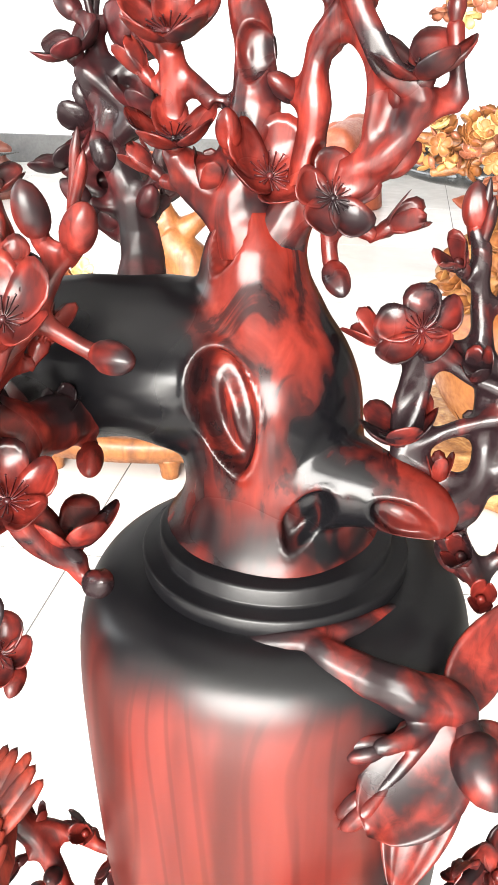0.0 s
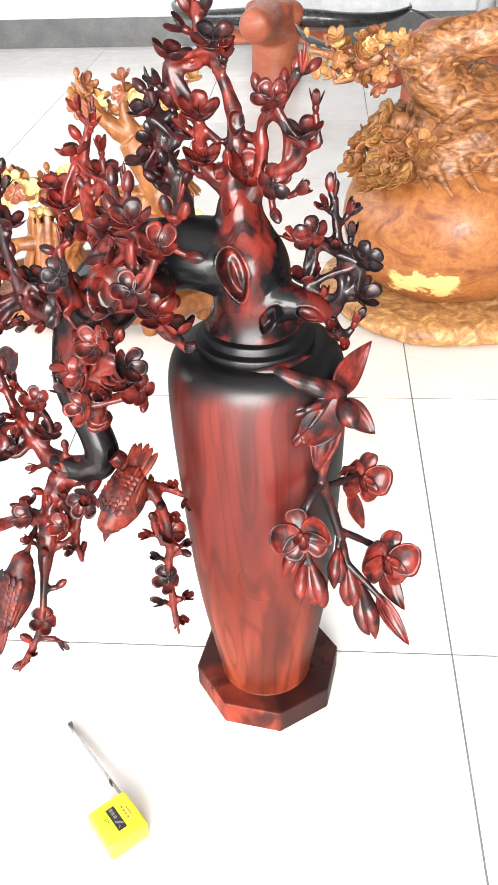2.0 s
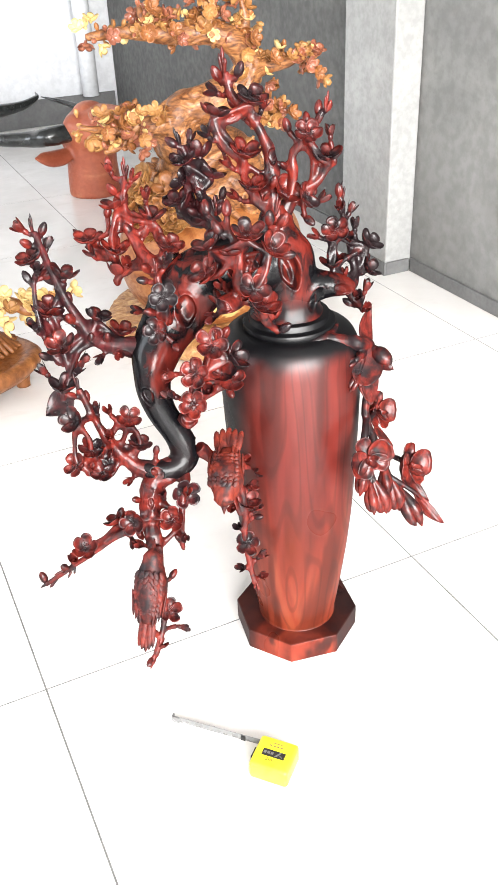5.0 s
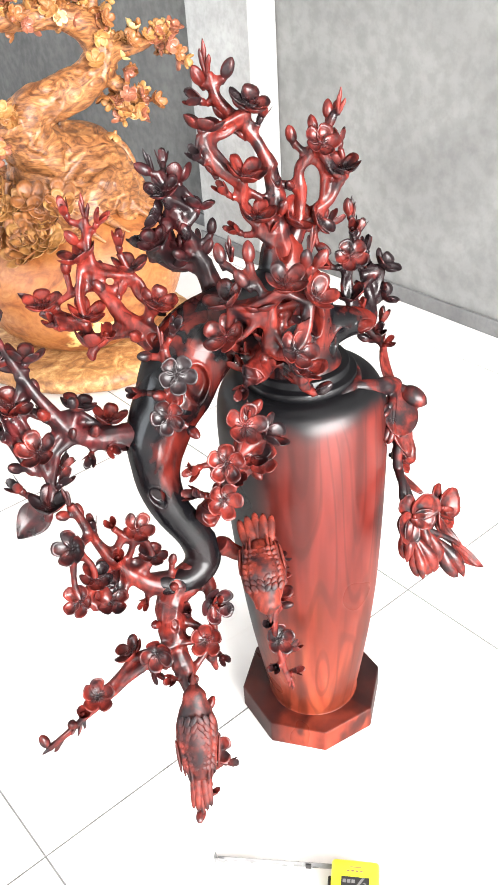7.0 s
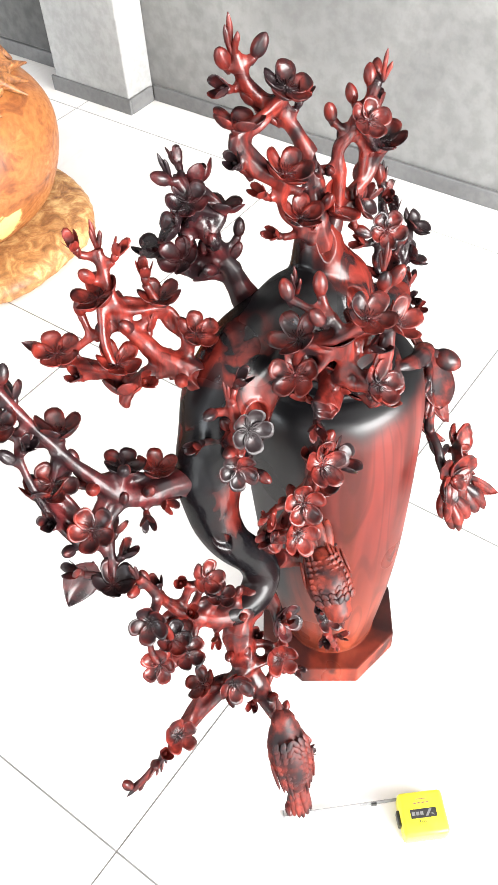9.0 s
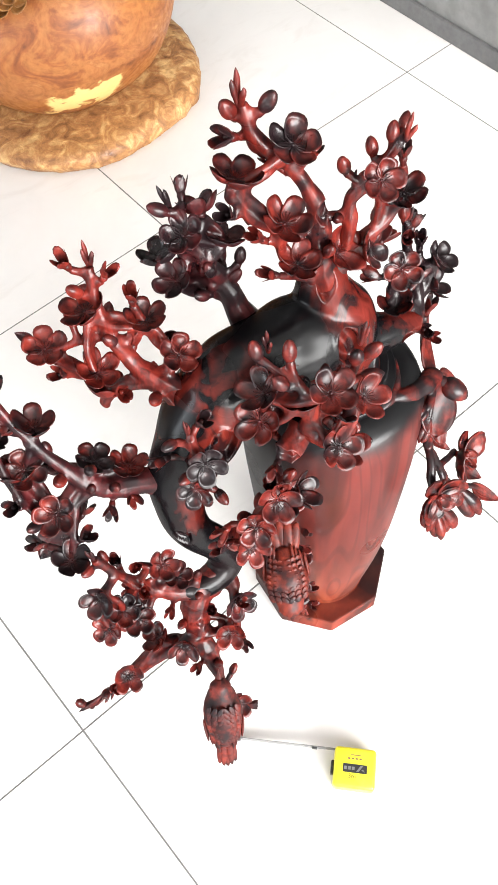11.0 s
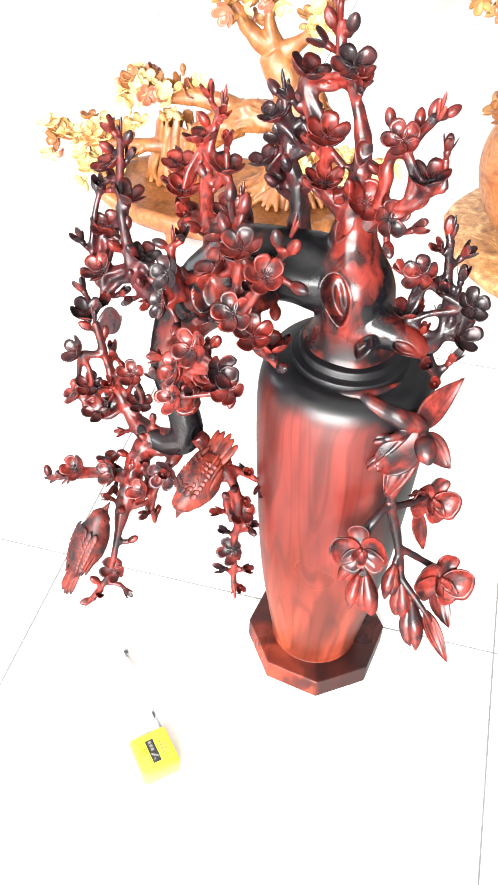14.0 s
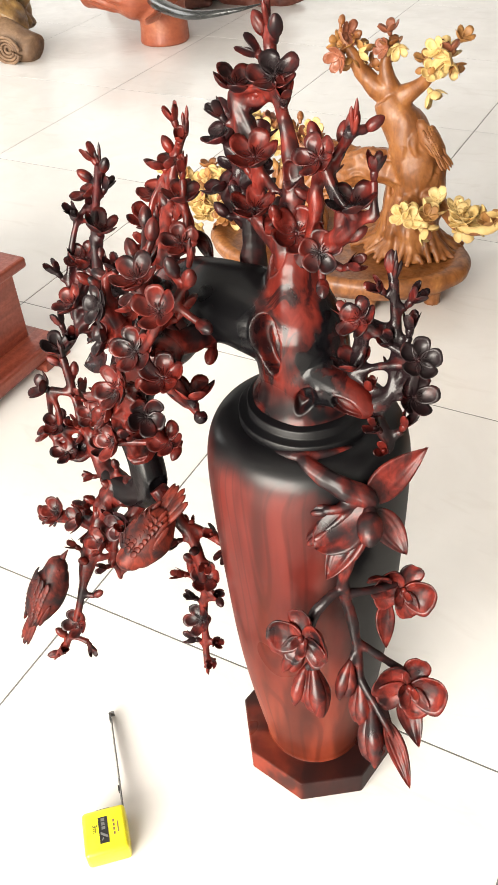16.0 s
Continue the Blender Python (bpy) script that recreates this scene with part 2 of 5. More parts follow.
TEAK = patchy("brown_carved_wood", [(0.3, (0.13, 0.042, 0.012)), (0.5, (0.26, 0.092, 0.026)), (0.72, (0.40, 0.165, 0.050))], 9, 0.42, (3, 3, 1), 0.0, 90, 0.15)
TEAK_RED = patchy("red_brown_carved_wood", [(0.3, (0.18, 0.050, 0.026)), (0.7, (0.38, 0.135, 0.07))], 12, 0.4, coat=0.2, bump_scale=90)
GNARL = patchy("gnarled_honey_wood", [(0.32, (0.07, 0.022, 0.008)), (0.44, (0.18, 0.066, 0.022)), (0.56, (0.32, 0.13, 0.043)), (0.72, (0.48, 0.24, 0.09))], 15, 0.45, (1, 1, 2.2), 0.0, 44, 0.35, 0.005, 4, 3.2)
DRIFT = patchy("dark_red_driftwood", [(0.3, (0.06, 0.014, 0.009)), (0.7, (0.17, 0.045, 0.026))], 12, 0.5, bump_scale=40, bump_strength=0.4)
HONEY = patchy("honey_carved_wood", [(0.3, (0.26, 0.105, 0.03)), (0.7, (0.46, 0.23, 0.07))], 12, 0.45, coat=0.0, bump_scale=90)
YELLOW = patchy("yellow_sapwood_blossom", [(0.3, (0.60, 0.39, 0.13)), (0.7, (0.74, 0.56, 0.27))], 20, 0.5)
BULL = patchy("orange_red_wood", [(0.3, (0.27, 0.058, 0.028)), (0.55, (0.36, 0.095, 0.045)), (0.75, (0.48, 0.18, 0.09))], 4, 0.42, (1, 1, 3), 0.0, 60)
HORN = patchy("black_polished_horn", [(0.3, (0.008, 0.009, 0.009)), (0.7, (0.028, 0.030, 0.029))], 14, 0.22, coat=0.3)
CHEST = patchy("red_stained_chest_wood", [(0.3, (0.15, 0.028, 0.016)), (0.55, (0.23, 0.046, 0.026)), (0.75, (0.31, 0.072, 0.04))], 5, 0.45, (8, 1, 8), 0.1, 120)
ROOTWOOD = patchy("golden_root_wood", [(0.3, (0.07, 0.032, 0.012)), (0.5, (0.20, 0.105, 0.034)), (0.75, (0.38, 0.23, 0.08))], 10, 0.45, coat=0.1, bump_scale=50, bump_strength=0.5, bump_dist=0.006)
ROOTBROWN = patchy("weathered_root_base", [(0.3, (0.13, 0.07, 0.04)), (0.7, (0.30, 0.18, 0.10))], 10, 0.6, bump_scale=60, bump_strength=0.5, bump_dist=0.004)
TAPE_YELLOW = patchy("yellow_plastic", [(0.3, (0.80, 0.72, 0.02)), (0.7, (0.86, 0.80, 0.04))], 30, 0.35, coat=0.2, bump_scale=400, bump_strength=0.04, bump_dist=0.0004)
BLACK_PLASTIC = patchy("black_plastic", [(0.3, (0.012, 0.012, 0.012)), (0.7, (0.02, 0.02, 0.02))], 40, 0.4)
STEEL = patchy("grey_steel_tape", [(0.3, (0.13, 0.13, 0.13)), (0.7, (0.20, 0.20, 0.195))], 60, 0.3)
CEILING = patchy("bare_cement_ceiling", [(0.3, (0.40, 0.40, 0.40)), (0.7, (0.48, 0.48, 0.475))], 2, 0.9)


# ---- mesh helpers ----
def mesh_of(name, verts, faces, material, smooth=True):
    me = bpy.data.meshes.new(name)
    me.from_pydata([tuple(v) for v in verts], [], faces)
    for m in material if isinstance(material, (list, tuple)) else [material]:
        me.materials.append(m)
    if smooth:
        me.polygons.foreach_set("use_smooth", [True] * len(me.polygons))
    me.update()
    return me


class Soup:
    """Vertices and faces gathered for one mesh."""

    def __init__(self):
        self.v, self.f, self.k, self.slot = [], [], [], 0

    def add(self, verts, faces):
        o = len(self.v)
        self.v += [Vector(p) for p in verts]
        self.f += [tuple(i + o for i in f) for f in faces]
        self.k += [self.slot] * len(faces)

    def mesh(self, name, material, smooth=True):
        me = mesh_of(name, self.v, self.f, material, smooth)
        me.polygons.foreach_set("material_index", self.k)
        bm = bmesh.new()
        bm.from_mesh(me)
        bmesh.ops.recalc_face_normals(bm, faces=bm.faces)
        bm.to_mesh(me)
        bm.free()
        return me


def spline(pts, steps=5):
    """A smooth line through rows of x, y, z, radius."""
    p = [np.array(q, float) for q in pts]
    p = [2 * p[0] - p[1], *p, 2 * p[-1] - p[-2]]
    out = []
    for a, b, c, d in zip(p, p[1:], p[2:], p[3:]):
        for i in range(steps):
            t = i / steps
            out.append(0.5 * (2 * b + (c - a) * t + (2 * a - 5 * b + 4 * c - d) * t * t + (3 * b - a - 3 * c + d) * t**3))
    out.append(p[-2])
    return out


def tube(soup, pts, seg=10, steps=5, rough=0.12, cap=True, freq=40.0, flat=1.0):
    """A knobbly round limb along rows of x, y, z, radius."""
    line = spline(pts, steps)
    rows, side = [], None
    for i, q in enumerate(line):
        c = Vector(q[:3])
        ahead = Vector(line[min(i + 1, len(line) - 1)][:3]) - Vector(line[max(i - 1, 0)][:3])
        ahead = ahead.normalized() if ahead.length > 1e-9 else Vector((0, 0, 1))
        if side is None:
            side = ahead.orthogonal().normalized()
        side = (side - ahead * side.dot(ahead)).normalized()
        up = ahead.cross(side)
        row = []
        for k in range(seg):
            a = 2 * math.pi * k / seg
            d = side * math.cos(a) + up * math.sin(a) * flat
            r = max(q[3], 0.0004)
            r *= 1 + rough * noise.noise((c + d * r) * freq) * 1.6
            row.append(c + d * r)
        rows.append(row)
    verts = [v for r in rows for v in r]
    faces = [(i * seg + k, i * seg + (k + 1) % seg, (i + 1) * seg + (k + 1) % seg, (i + 1) * seg + k) for i in range(len(rows) - 1) for k in range(seg)]
    if cap:
        for i, q in ((0, line[0]), (len(rows) - 1, line[-1])):
            verts.append(Vector(q[:3]))
            o = len(verts) - 1
            faces += [(i * seg + k, i * seg + (k + 1) % seg, o) for k in range(seg)]
    soup.add(verts, faces)
    return line


def lathe(soup, profile, centre, seg=64, wobble=0.0):
    """Rows of radius, height turned round the upright through centre."""
    cx, cy = centre
    verts = []
    for r, z in profile:
        for k in range(seg):
            a = 2 * math.pi * k / seg
            rr = r * (1 + wobble * noise.noise(Vector((math.cos(a) * 1.3, math.sin(a) * 1.3, z * 4))))
            verts.append((cx + rr * math.cos(a), cy + rr * math.sin(a), z))
    faces = [(i * seg + k, i * seg + (k + 1) % seg, (i + 1) * seg + (k + 1) % seg, (i + 1) * seg + k) for i in range(len(profile) - 1) for k in range(seg)]
    soup.add(verts, faces)


def box(soup, x0, x1, y0, y1, z0, z1):
    soup.add([(x, y, z) for z in (z0, z1) for y in (y0, y1) for x in (x0, x1)],
             [(0, 2, 3, 1), (4, 5, 7, 6), (0, 1, 5, 4), (2, 6, 7, 3), (0, 4, 6, 2), (1, 3, 7, 5)])


def bevel_box(x0, x1, y0, y1, z0, z1, r=0.004, seg=2):
    bm = bmesh.new()
    bmesh.ops.create_cube(bm, size=1)
    bmesh.ops.transform(bm, verts=bm.verts, matrix=Matrix.Translation(((x0 + x1) / 2, (y0 + y1) / 2, (z0 + z1) / 2)) @ Matrix.Diagonal((x1 - x0, y1 - y0, z1 - z0, 1)))
    if r:
        bmesh.ops.bevel(bm, geom=bm.edges[:] + bm.verts[:], offset=r, segments=seg, profile=0.5, affect="EDGES")
    return bm


def bm_mesh(bm, name, material, smooth=False):
    me = bpy.data.meshes.new(name)
    bm.to_mesh(me)
    bm.free()
    me.materials.append(material)
    if smooth:
        me.polygons.foreach_set("use_smooth", [True] * len(me.polygons))
    return me


def part(name, mesh, parent, label="", place=None):
    """A mesh as one part under a thing or a part; the mesh is given in the parent's space."""
    ob = new(name, mesh)
    ob.parent = parent
    if place is not None:
        ob.matrix_basis = place
    return tagged(ob, label)


def thing(name, x, y, z, label, category, group="", kind=""):
    ob = new(name)
    ob.empty_display_size = 0.05
    ob.location = (x, y, z)
    return tagged(ob, label, category, group, kind)


def whole(name, mesh, label, category, group="", kind="", place=None):
    ob = new(name, mesh)
    if place is not None:
        ob.matrix_basis = place
    return tagged(ob, label, category, group, kind)


def fuse(ob, voxel, rounds=4, web=0.0):
    """Runs the crossing limbs of a carving into one skin with soft hollows between them; web fills the crotches to a rounded fillet."""
    for swell in (web, -web) if web else (0.0,):
        r = ob.modifiers.new("fuse", "REMESH")
        r.mode, r.voxel_size, r.use_smooth_shade = "VOXEL", voxel, True
        if swell:
            d = ob.modifiers.new("swell", "DISPLACE")
            d.strength, d.mid_level = swell, 0.0
    k = ob.modifiers.new("ease", "SMOOTH")
    k.factor, k.iterations = 0.5, rounds
    return ob


def carve(ob, knots, wide=0.50, tongue=0.16):
    """Fixes the fused skin of a limb and cuts its knot-holes: rows of place, outward way, size and spin."""
    bpy.context.view_layer.update()
    me = bpy.data.meshes.new_from_object(ob.evaluated_get(bpy.context.evaluated_depsgraph_get()))
    ob.modifiers.clear()
    me.materials.clear()
    me.materials.append(ob.data.materials[0])
    n = len(me.vertices)
    co, no = np.empty(n * 3), np.empty(n * 3)
    me.vertices.foreach_get("co", co)
    me.vertices.foreach_get("normal", no)
    co, no = co.reshape(-1, 3), no.reshape(-1, 3)
    for at, way, size, spin in knots:
        z = Vector(way).normalized()
        y = (Vector((0, 0, 1)) - z * z.z).normalized()
        y = Matrix.Rotation(spin, 3, z) @ y
        x = np.array(y.cross(z))
        y, z = np.array(y), np.array(z)
        d = co - np.array(at)
        v = d @ y / size
        u = d @ x / (size * wide * (1 - 0.40 * np.clip(-v, 0, 1) ** 1.5))
        r = np.hypot(u, v)
        near = (np.abs(d @ z) < size * 1.6) & (no @ z > 0.0) & (r < 1.4)
        push = np.where(r < 1, -0.55 * (1 - np.clip(r, 0, 1) ** 7), 0) + 0.10 * np.exp(-((r - 1.02) / 0.11) ** 2) + tongue * np.exp(-(u / 0.28) ** 2) * np.clip(1 - (v / 0.7) ** 2, 0, 1)
        co += np.where(near, push * size, 0)[:, None] * z
    me.vertices.foreach_set("co", co.ravel())
    me.polygons.foreach_set("use_smooth", [True] * len(me.polygons))
    me.update()
    me.name = ob.data.name
    ob.data = me
    k = ob.modifiers.new("ease", "SMOOTH")
    k.factor, k.iterations = 0.5, 2
    return ob


def facing(at, way, spin=0.0, size=1.0):
    """The pose of a flower at a place, its mouth looking along way."""
    q = Vector(way).normalized().to_track_quat("Z", "Y").to_matrix().to_4x4()
    return Matrix.Translation(at) @ q @ Matrix.Rotation(spin, 4, "Z") @ Matrix.Diagonal((size, size, size, 1))


# ---- carved flowers, buds and leaves, of unit size ----
def petal(soup, angle, length, width, lift, cup, base=0.08, thick=0.05, rings=4, seg=16, narrow=0.45, tilt=0.0, seed=0.0, ribs=0.0):
    """One round spoon of a petal with thickness, growing out along angle; its rim stands up by cup."""
    rot = Matrix.Rotation(angle, 3, "Z") @ Matrix.Rotation(tilt, 3, "X")
    cx, a = (length + base) / 2, (length - base) / 2
    top = []
    for i in range(rings + 1):
        u = i / rings
        for k in range(seg if i else 1):
            f = 2 * math.pi * k / seg
            c, s = math.cos(f), math.sin(f)
            c, s = math.copysign(abs(c) ** 0.8, c), math.copysign(abs(s) ** 0.8, s)
            x = cx + a * u * c
            t = min(1.0, max(0.0, (x - base) / (length - base)))
            y = width * u * s * (1 - narrow * (1 - t) ** 1.5)
            z = lift * t ** 1.6 + cup * u ** 2.4 * (0.35 + 0.65 * t) - 0.25 * cup + ribs * math.cos(9 * y / width) * u * t
            p = Vector((x, y, z))
            top.append(p + 0.022 * noise.noise_vector(p * 2.5 + Vector((seed * 9, angle, 0))))
    low = [p - Vector((0.25 * thick, 0, thick)) for p in top]
    n = len(top)
    ring = lambda i, k: 1 + (i - 1) * seg + k % seg
    face = [(0, ring(1, k), ring(1, k + 1)) for k in range(seg)]
    face += [(ring(i, k), ring(i + 1, k), ring(i + 1, k + 1), ring(i, k + 1)) for i in range(1, rings) for k in range(seg)]
    rim = [(ring(rings, k), ring(rings, k) + n, ring(rings, k + 1) + n, ring(rings, k + 1)) for k in range(seg)]
    soup.add([rot @ p for p in top + low], face + [tuple(q + n for q in reversed(f)) for f in face] + rim)


def dome(soup, c, r, seg=8, rings=4, squash=1.0):
    verts = [Vector(c) + Vector((0, 0, r * squash))]
    for i in range(1, rings * 2):
        a = math.pi * i / (rings * 2)
        for k in range(seg):
            b = 2 * math.pi * k / seg
            verts.append(Vector(c) + Vector((r * math.sin(a) * math.cos(b), r * math.sin(a) * math.sin(b), r * math.cos(a) * squash)))
    verts.append(Vector(c) - Vector((0, 0, r * squash)))
    m = rings * 2 - 1
    faces = [(0, 1 + k, 1 + (k + 1) % seg) for k in range(seg)]
    faces += [(1 + i * seg + k, 1 + (i + 1) * seg + k, 1 + (i + 1) * seg + (k + 1) % seg, 1 + i * seg + (k + 1) % seg) for i in range(m - 1) for k in range(seg)]
    o = len(verts) - 1
    faces += [(o, 1 + (m - 1) * seg + (k + 1) % seg, 1 + (m - 1) * seg + k) for k in range(seg)]
    soup.add(verts, faces)


def plum_mesh(name, material, lift, seed, stamens=True, detail=4):
    """A five-petalled plum blossom: five round spoon petals, a ring of fine stamens and a knob of calyx behind."""
    s = Soup()
    rnd = random.Random(seed)
    for k in range(5):
        a = 2 * math.pi * k / 5 + rnd.uniform(-0.07, 0.07)
        petal(s, a, rnd.uniform(0.96, 1.06), rnd.uniform(0.44, 0.49), lift * rnd.uniform(0.8, 1.2), rnd.uniform(0.24, 0.36), 0.06, 0.07, detail, 16 if detail > 3 else 10, 0.3, rnd.uniform(-0.1, 0.16), seed + k)
    if stamens:
        s.slot = 1
        for k in range(17):
            a = 2 * math.pi * k / 17 + rnd.uniform(-0.08, 0.08)
            r0, r1 = 0.05, rnd.uniform(0.30, 0.46)
            z1 = lift * r1 ** 1.6 + 0.05
            c, d = Vector((math.cos(a), math.sin(a), 0)), Vector((-math.sin(a), math.cos(a), 0)) * 0.015
            up = Vector((0, 0, 0.035))
            a0, a1 = c * r0 + Vector((0, 0, 0.0)), c * r1 + Vector((0, 0, z1))
            s.add([a0 - d, a0 + d, a0 + up, a1 - d * 0.8, a1 + d * 0.8, a1 + up], [(0, 1, 4, 3), (1, 2, 5, 4), (2, 0, 3, 5), (3, 4, 5)])
            dome(s, a1 + up * 0.5, 0.026, 5, 2)
        dome(s, (0, 0, 0.02), 0.08, 8, 3, 0.9)
        s.slot = 0
    tube(s, [(0, 0, -0.02, 0.22), (0, 0, -0.12, 0.26), (0, 0, -0.26, 0.20), (0, 0, -0.42, 0.16)], 8, 2, 0.05)
    return s.mesh(name, [material, EBONY] if stamens else material)


def bud_mesh(name, material, seed):
    """A closed bud: a round egg of wrapped sepals with a split line, on a short neck, pointing along z."""
    s = Soup()
    seg, rows, verts = 20, 10, []
    for i in range(rows + 1):
        t = 0.03 + 0.95 * i / rows
        r = 0.43 * math.sqrt(max(0.0, 1 - (2 * t - 1) ** 2)) * (1.06 - 0.22 * t)
        for k in range(seg):
            a = 2 * math.pi * k / seg
            g = 1 - 0.30 * max(0, math.cos(1.5 * a + seed + 0.9 * t)) ** 16 * math.sin(math.pi * t) ** 0.6
            verts.append((r * g * math.cos(a), r * g * math.sin(a), -0.48 + 1.15 * t))
    faces = [(i * seg + k, i * seg + (k + 1) % seg, (i + 1) * seg + (k + 1) % seg, (i + 1) * seg + k) for i in range(rows) for k in range(seg)]
    verts += [(0, 0, 0.69), (0, 0, -0.47)]
    faces += [(rows * seg + k, rows * seg + (k + 1) % seg, len(verts) - 2) for k in range(seg)]
    faces += [(k, (k + 1) % seg, len(verts) - 1) for k in range(seg)]
    s.add(verts, faces)
    tube(s, [(0, 0, -0.30, 0.26), (0, 0, -0.52, 0.22), (0, 0, -0.8, 0.15)], 8, 2, 0.05)
    return s.mesh(name, material)


def cup_mesh(name, material, seed):
    """An opening bud: four upright spoon petals round a small heart, on a short neck."""
    s = Soup()
    rnd = random.Random(seed)
    for k in range(4):
        petal(s, math.pi / 2 * k + rnd.uniform(-0.15, 0.15), rnd.uniform(0.52, 0.62), 0.36, rnd.uniform(0.75, 0.95), 0.16, 0.02, 0.07, 4, 12, 0.35, rnd.uniform(-0.15, 0.15), seed + k)
    dome(s, (0, 0, 0.10), 0.20, 8, 3, 1.4)
    tube(s, [(0, 0, 0.08, 0.24), (0, 0, -0.14, 0.27), (0, 0, -0.40, 0.18), (0, 0, -0.62, 0.14)], 8, 2, 0.05)
    return s.mesh(name, material)


def pod_mesh(name, material, seed):
    """A long hanging orchid bud of three sepals parting at the tip, along z from its stalk."""
    s = Soup()
    for k in range(3):
        a = 2.094 * k + seed
        o = Vector((math.cos(a), math.sin(a), 0))
        tube(s, [(0, 0, -0.2, 0.05), (*(o * 0.07 + Vector((0, 0, 0.15))), 0.13), (*(o * 0.12 + Vector((0, 0, 0.45))), 0.17), (*(o * 0.11 + Vector((0, 0, 0.75))), 0.12), (*(o * 0.07 + Vector((0, 0, 1.0 - 0.08 * k))), 0.015)], 10, 4, 0.05, freq=3)
    return s.mesh(name, material)


def tip_mesh(name, material, seed):
    """A forked twig end of two or three narrow shoots, pointing along z."""
    s = Soup()
    rnd = random.Random(seed)
    for k in range(3):
        a = 2.1 * k + seed
        h = (1.5, 1.05, 0.75)[k]
        o = Vector((math.cos(a), math.sin(a), 0)) * (0.06 + 0.13 * k)
        tube(s, [(0, 0, -0.5, 0.15), (o.x * 0.6, o.y * 0.6, 0.1, 0.13 + 0.02 * k), (o.x, o.y, h * 0.55, 0.15), (o.x * 1.15, o.y * 1.15, h * 0.82, 0.10), (o.x * 1.2, o.y * 1.2, h, 0.02)], 7, 3, 0.1, freq=3)
    return s.mesh(name, material)


def leaf_mesh(name, material, ribs=0.0, bend=0.20, width=0.30, blunt=0.0):
    """A broad leaf with a sunk keel, blunt or pointed, ribbed or smooth, along y from its foot."""
    s = Soup()
    rows, cols = 14, 12
    top, low = [], []
    for i in range(rows + 1):
        t = i / rows
        half = width * abs(math.sin(math.pi * t**(0.8 + 0.2 * blunt))) ** (0.9 - 0.35 * blunt) + 0.006
        for j in range(cols + 1):
            u = 2 * j / cols - 1
            z = bend * t * t - 0.10 * (1 - abs(u) ** 1.3) * math.sin(math.pi * t) + ribs * math.cos(5 * math.pi * u) * math.sin(math.pi * t) + 0.03 * math.sin(4 * t + 2 * u)
            p = Vector((u * half, t, z))
            top.append(p)
            low.append(p - Vector((0, 0, 0.06 * (1 - 0.6 * abs(u)))))
    w, n = cols + 1, (rows + 1) * (cols + 1)
    quad = [(i * w + j, i * w + j + 1, (i + 1) * w + j + 1, (i + 1) * w + j) for i in range(rows) for j in range(cols)]
    rim = [i * w for i in range(rows + 1)] + [rows * w + j for j in range(1, w)] + [i * w + cols for i in range(rows - 1, -1, -1)] + list(range(cols - 1, 0, -1))
    s.add(top + low, quad + [tuple(k + n for k in reversed(q)) for q in quad] + [(a, b, b + n, a + n) for a, b in zip(rim, rim[1:] + rim[:1])])
    return s.mesh(name, material)


def orchid_mesh(name, material, seed):
    """A big open orchid: two wide round petals, three rounded sepals, and a small lip with its column."""
    s = Soup()
    for k, (a, ln, wd) in enumerate(((math.pi / 2, 0.98, 0.42), (-2.3, 0.98, 0.42), (-0.85, 0.98, 0.42))):
        petal(s, a, ln, wd, 0.02, 0.18, 0.02, 0.07, 6, 22, 0.35, 0.0, seed + k, 0.024)
    for k, a in enumerate((0.12, math.pi - 0.12)):
        petal(s, a, 1.02, 0.66, 0.20, 0.34, 0.02, 0.07, 7, 28, 0.40, (0.14, -0.14)[k], seed + k + 5, 0.020)
    petal(s, -math.pi / 2, 0.50, 0.2, 0.30, 0.16, 0.03, 0.06, 4, 14, 0.4, 0, seed + 9)
    petal(s, -0.45, 0.34, 0.15, 0.3, 0.16, 0.03, 0.05, 3, 12)
    petal(s, math.pi + 0.45, 0.34, 0.15, 0.3, 0.16, 0.03, 0.05, 3, 12)
    dome(s, (0, 0.05, 0.12), 0.10, 10, 3)
    tube(s, [(0, 0, 0.0, 0.2), (0, 0, -0.2, 0.14), (0, 0.05, -0.4, 0.09)], 8, 2, 0.05)
    return s.mesh(name, material)


PLUM, PLUM_RED, PLUM_DARK = ([plum_mesh("plum_blossom", m, lift, seed) for seed, lift in ((3, 0.26), (8, 0.42), (13, 0.16), (21, 0.60))] for m in (ROSE, ROSE_RED, ROSE_DARK))
PLUM_BLACK = [plum_mesh("plum_blossom", EBONY, lift, seed) for seed, lift in ((5, 0.5), (9, 0.3))]
BUD, BUD_RED, BUD_DARK, BUD_BLACK = ([bud_mesh("bud", m, 1), bud_mesh("bud", m, 2.3), cup_mesh("bud", m, 4), cup_mesh("bud", m, 7)] for m in (ROSE, ROSE_RED, ROSE_DARK, EBONY))
TIP, TIP_RED, TIP_DARK, TIP_BLACK = ([tip_mesh("shoot", m, seed) for seed in (0.4, 1.7)] for m in (ROSE, ROSE_RED, ROSE_DARK, EBONY))
LEAF, LEAF_DARK = leaf_mesh("leaf", ROSE, 0.012), leaf_mesh("leaf", EBONY, 0.0, 0.15, 0.32)
LEAF_BLUNT, LEAF_RIBBED = leaf_mesh("leaf", ROSE, 0.010, -0.12, 0.36, 1.0), leaf_mesh("leaf", ROSE, 0.028, 0.15, 0.27, 0.3)
POD = [pod_mesh("orchid_bud", ROSE, s) for s in (0.3, 1.2)]
ORCHID = [orchid_mesh("orchid_flower", ROSE_RED, s) for s in (2, 5, 11)]
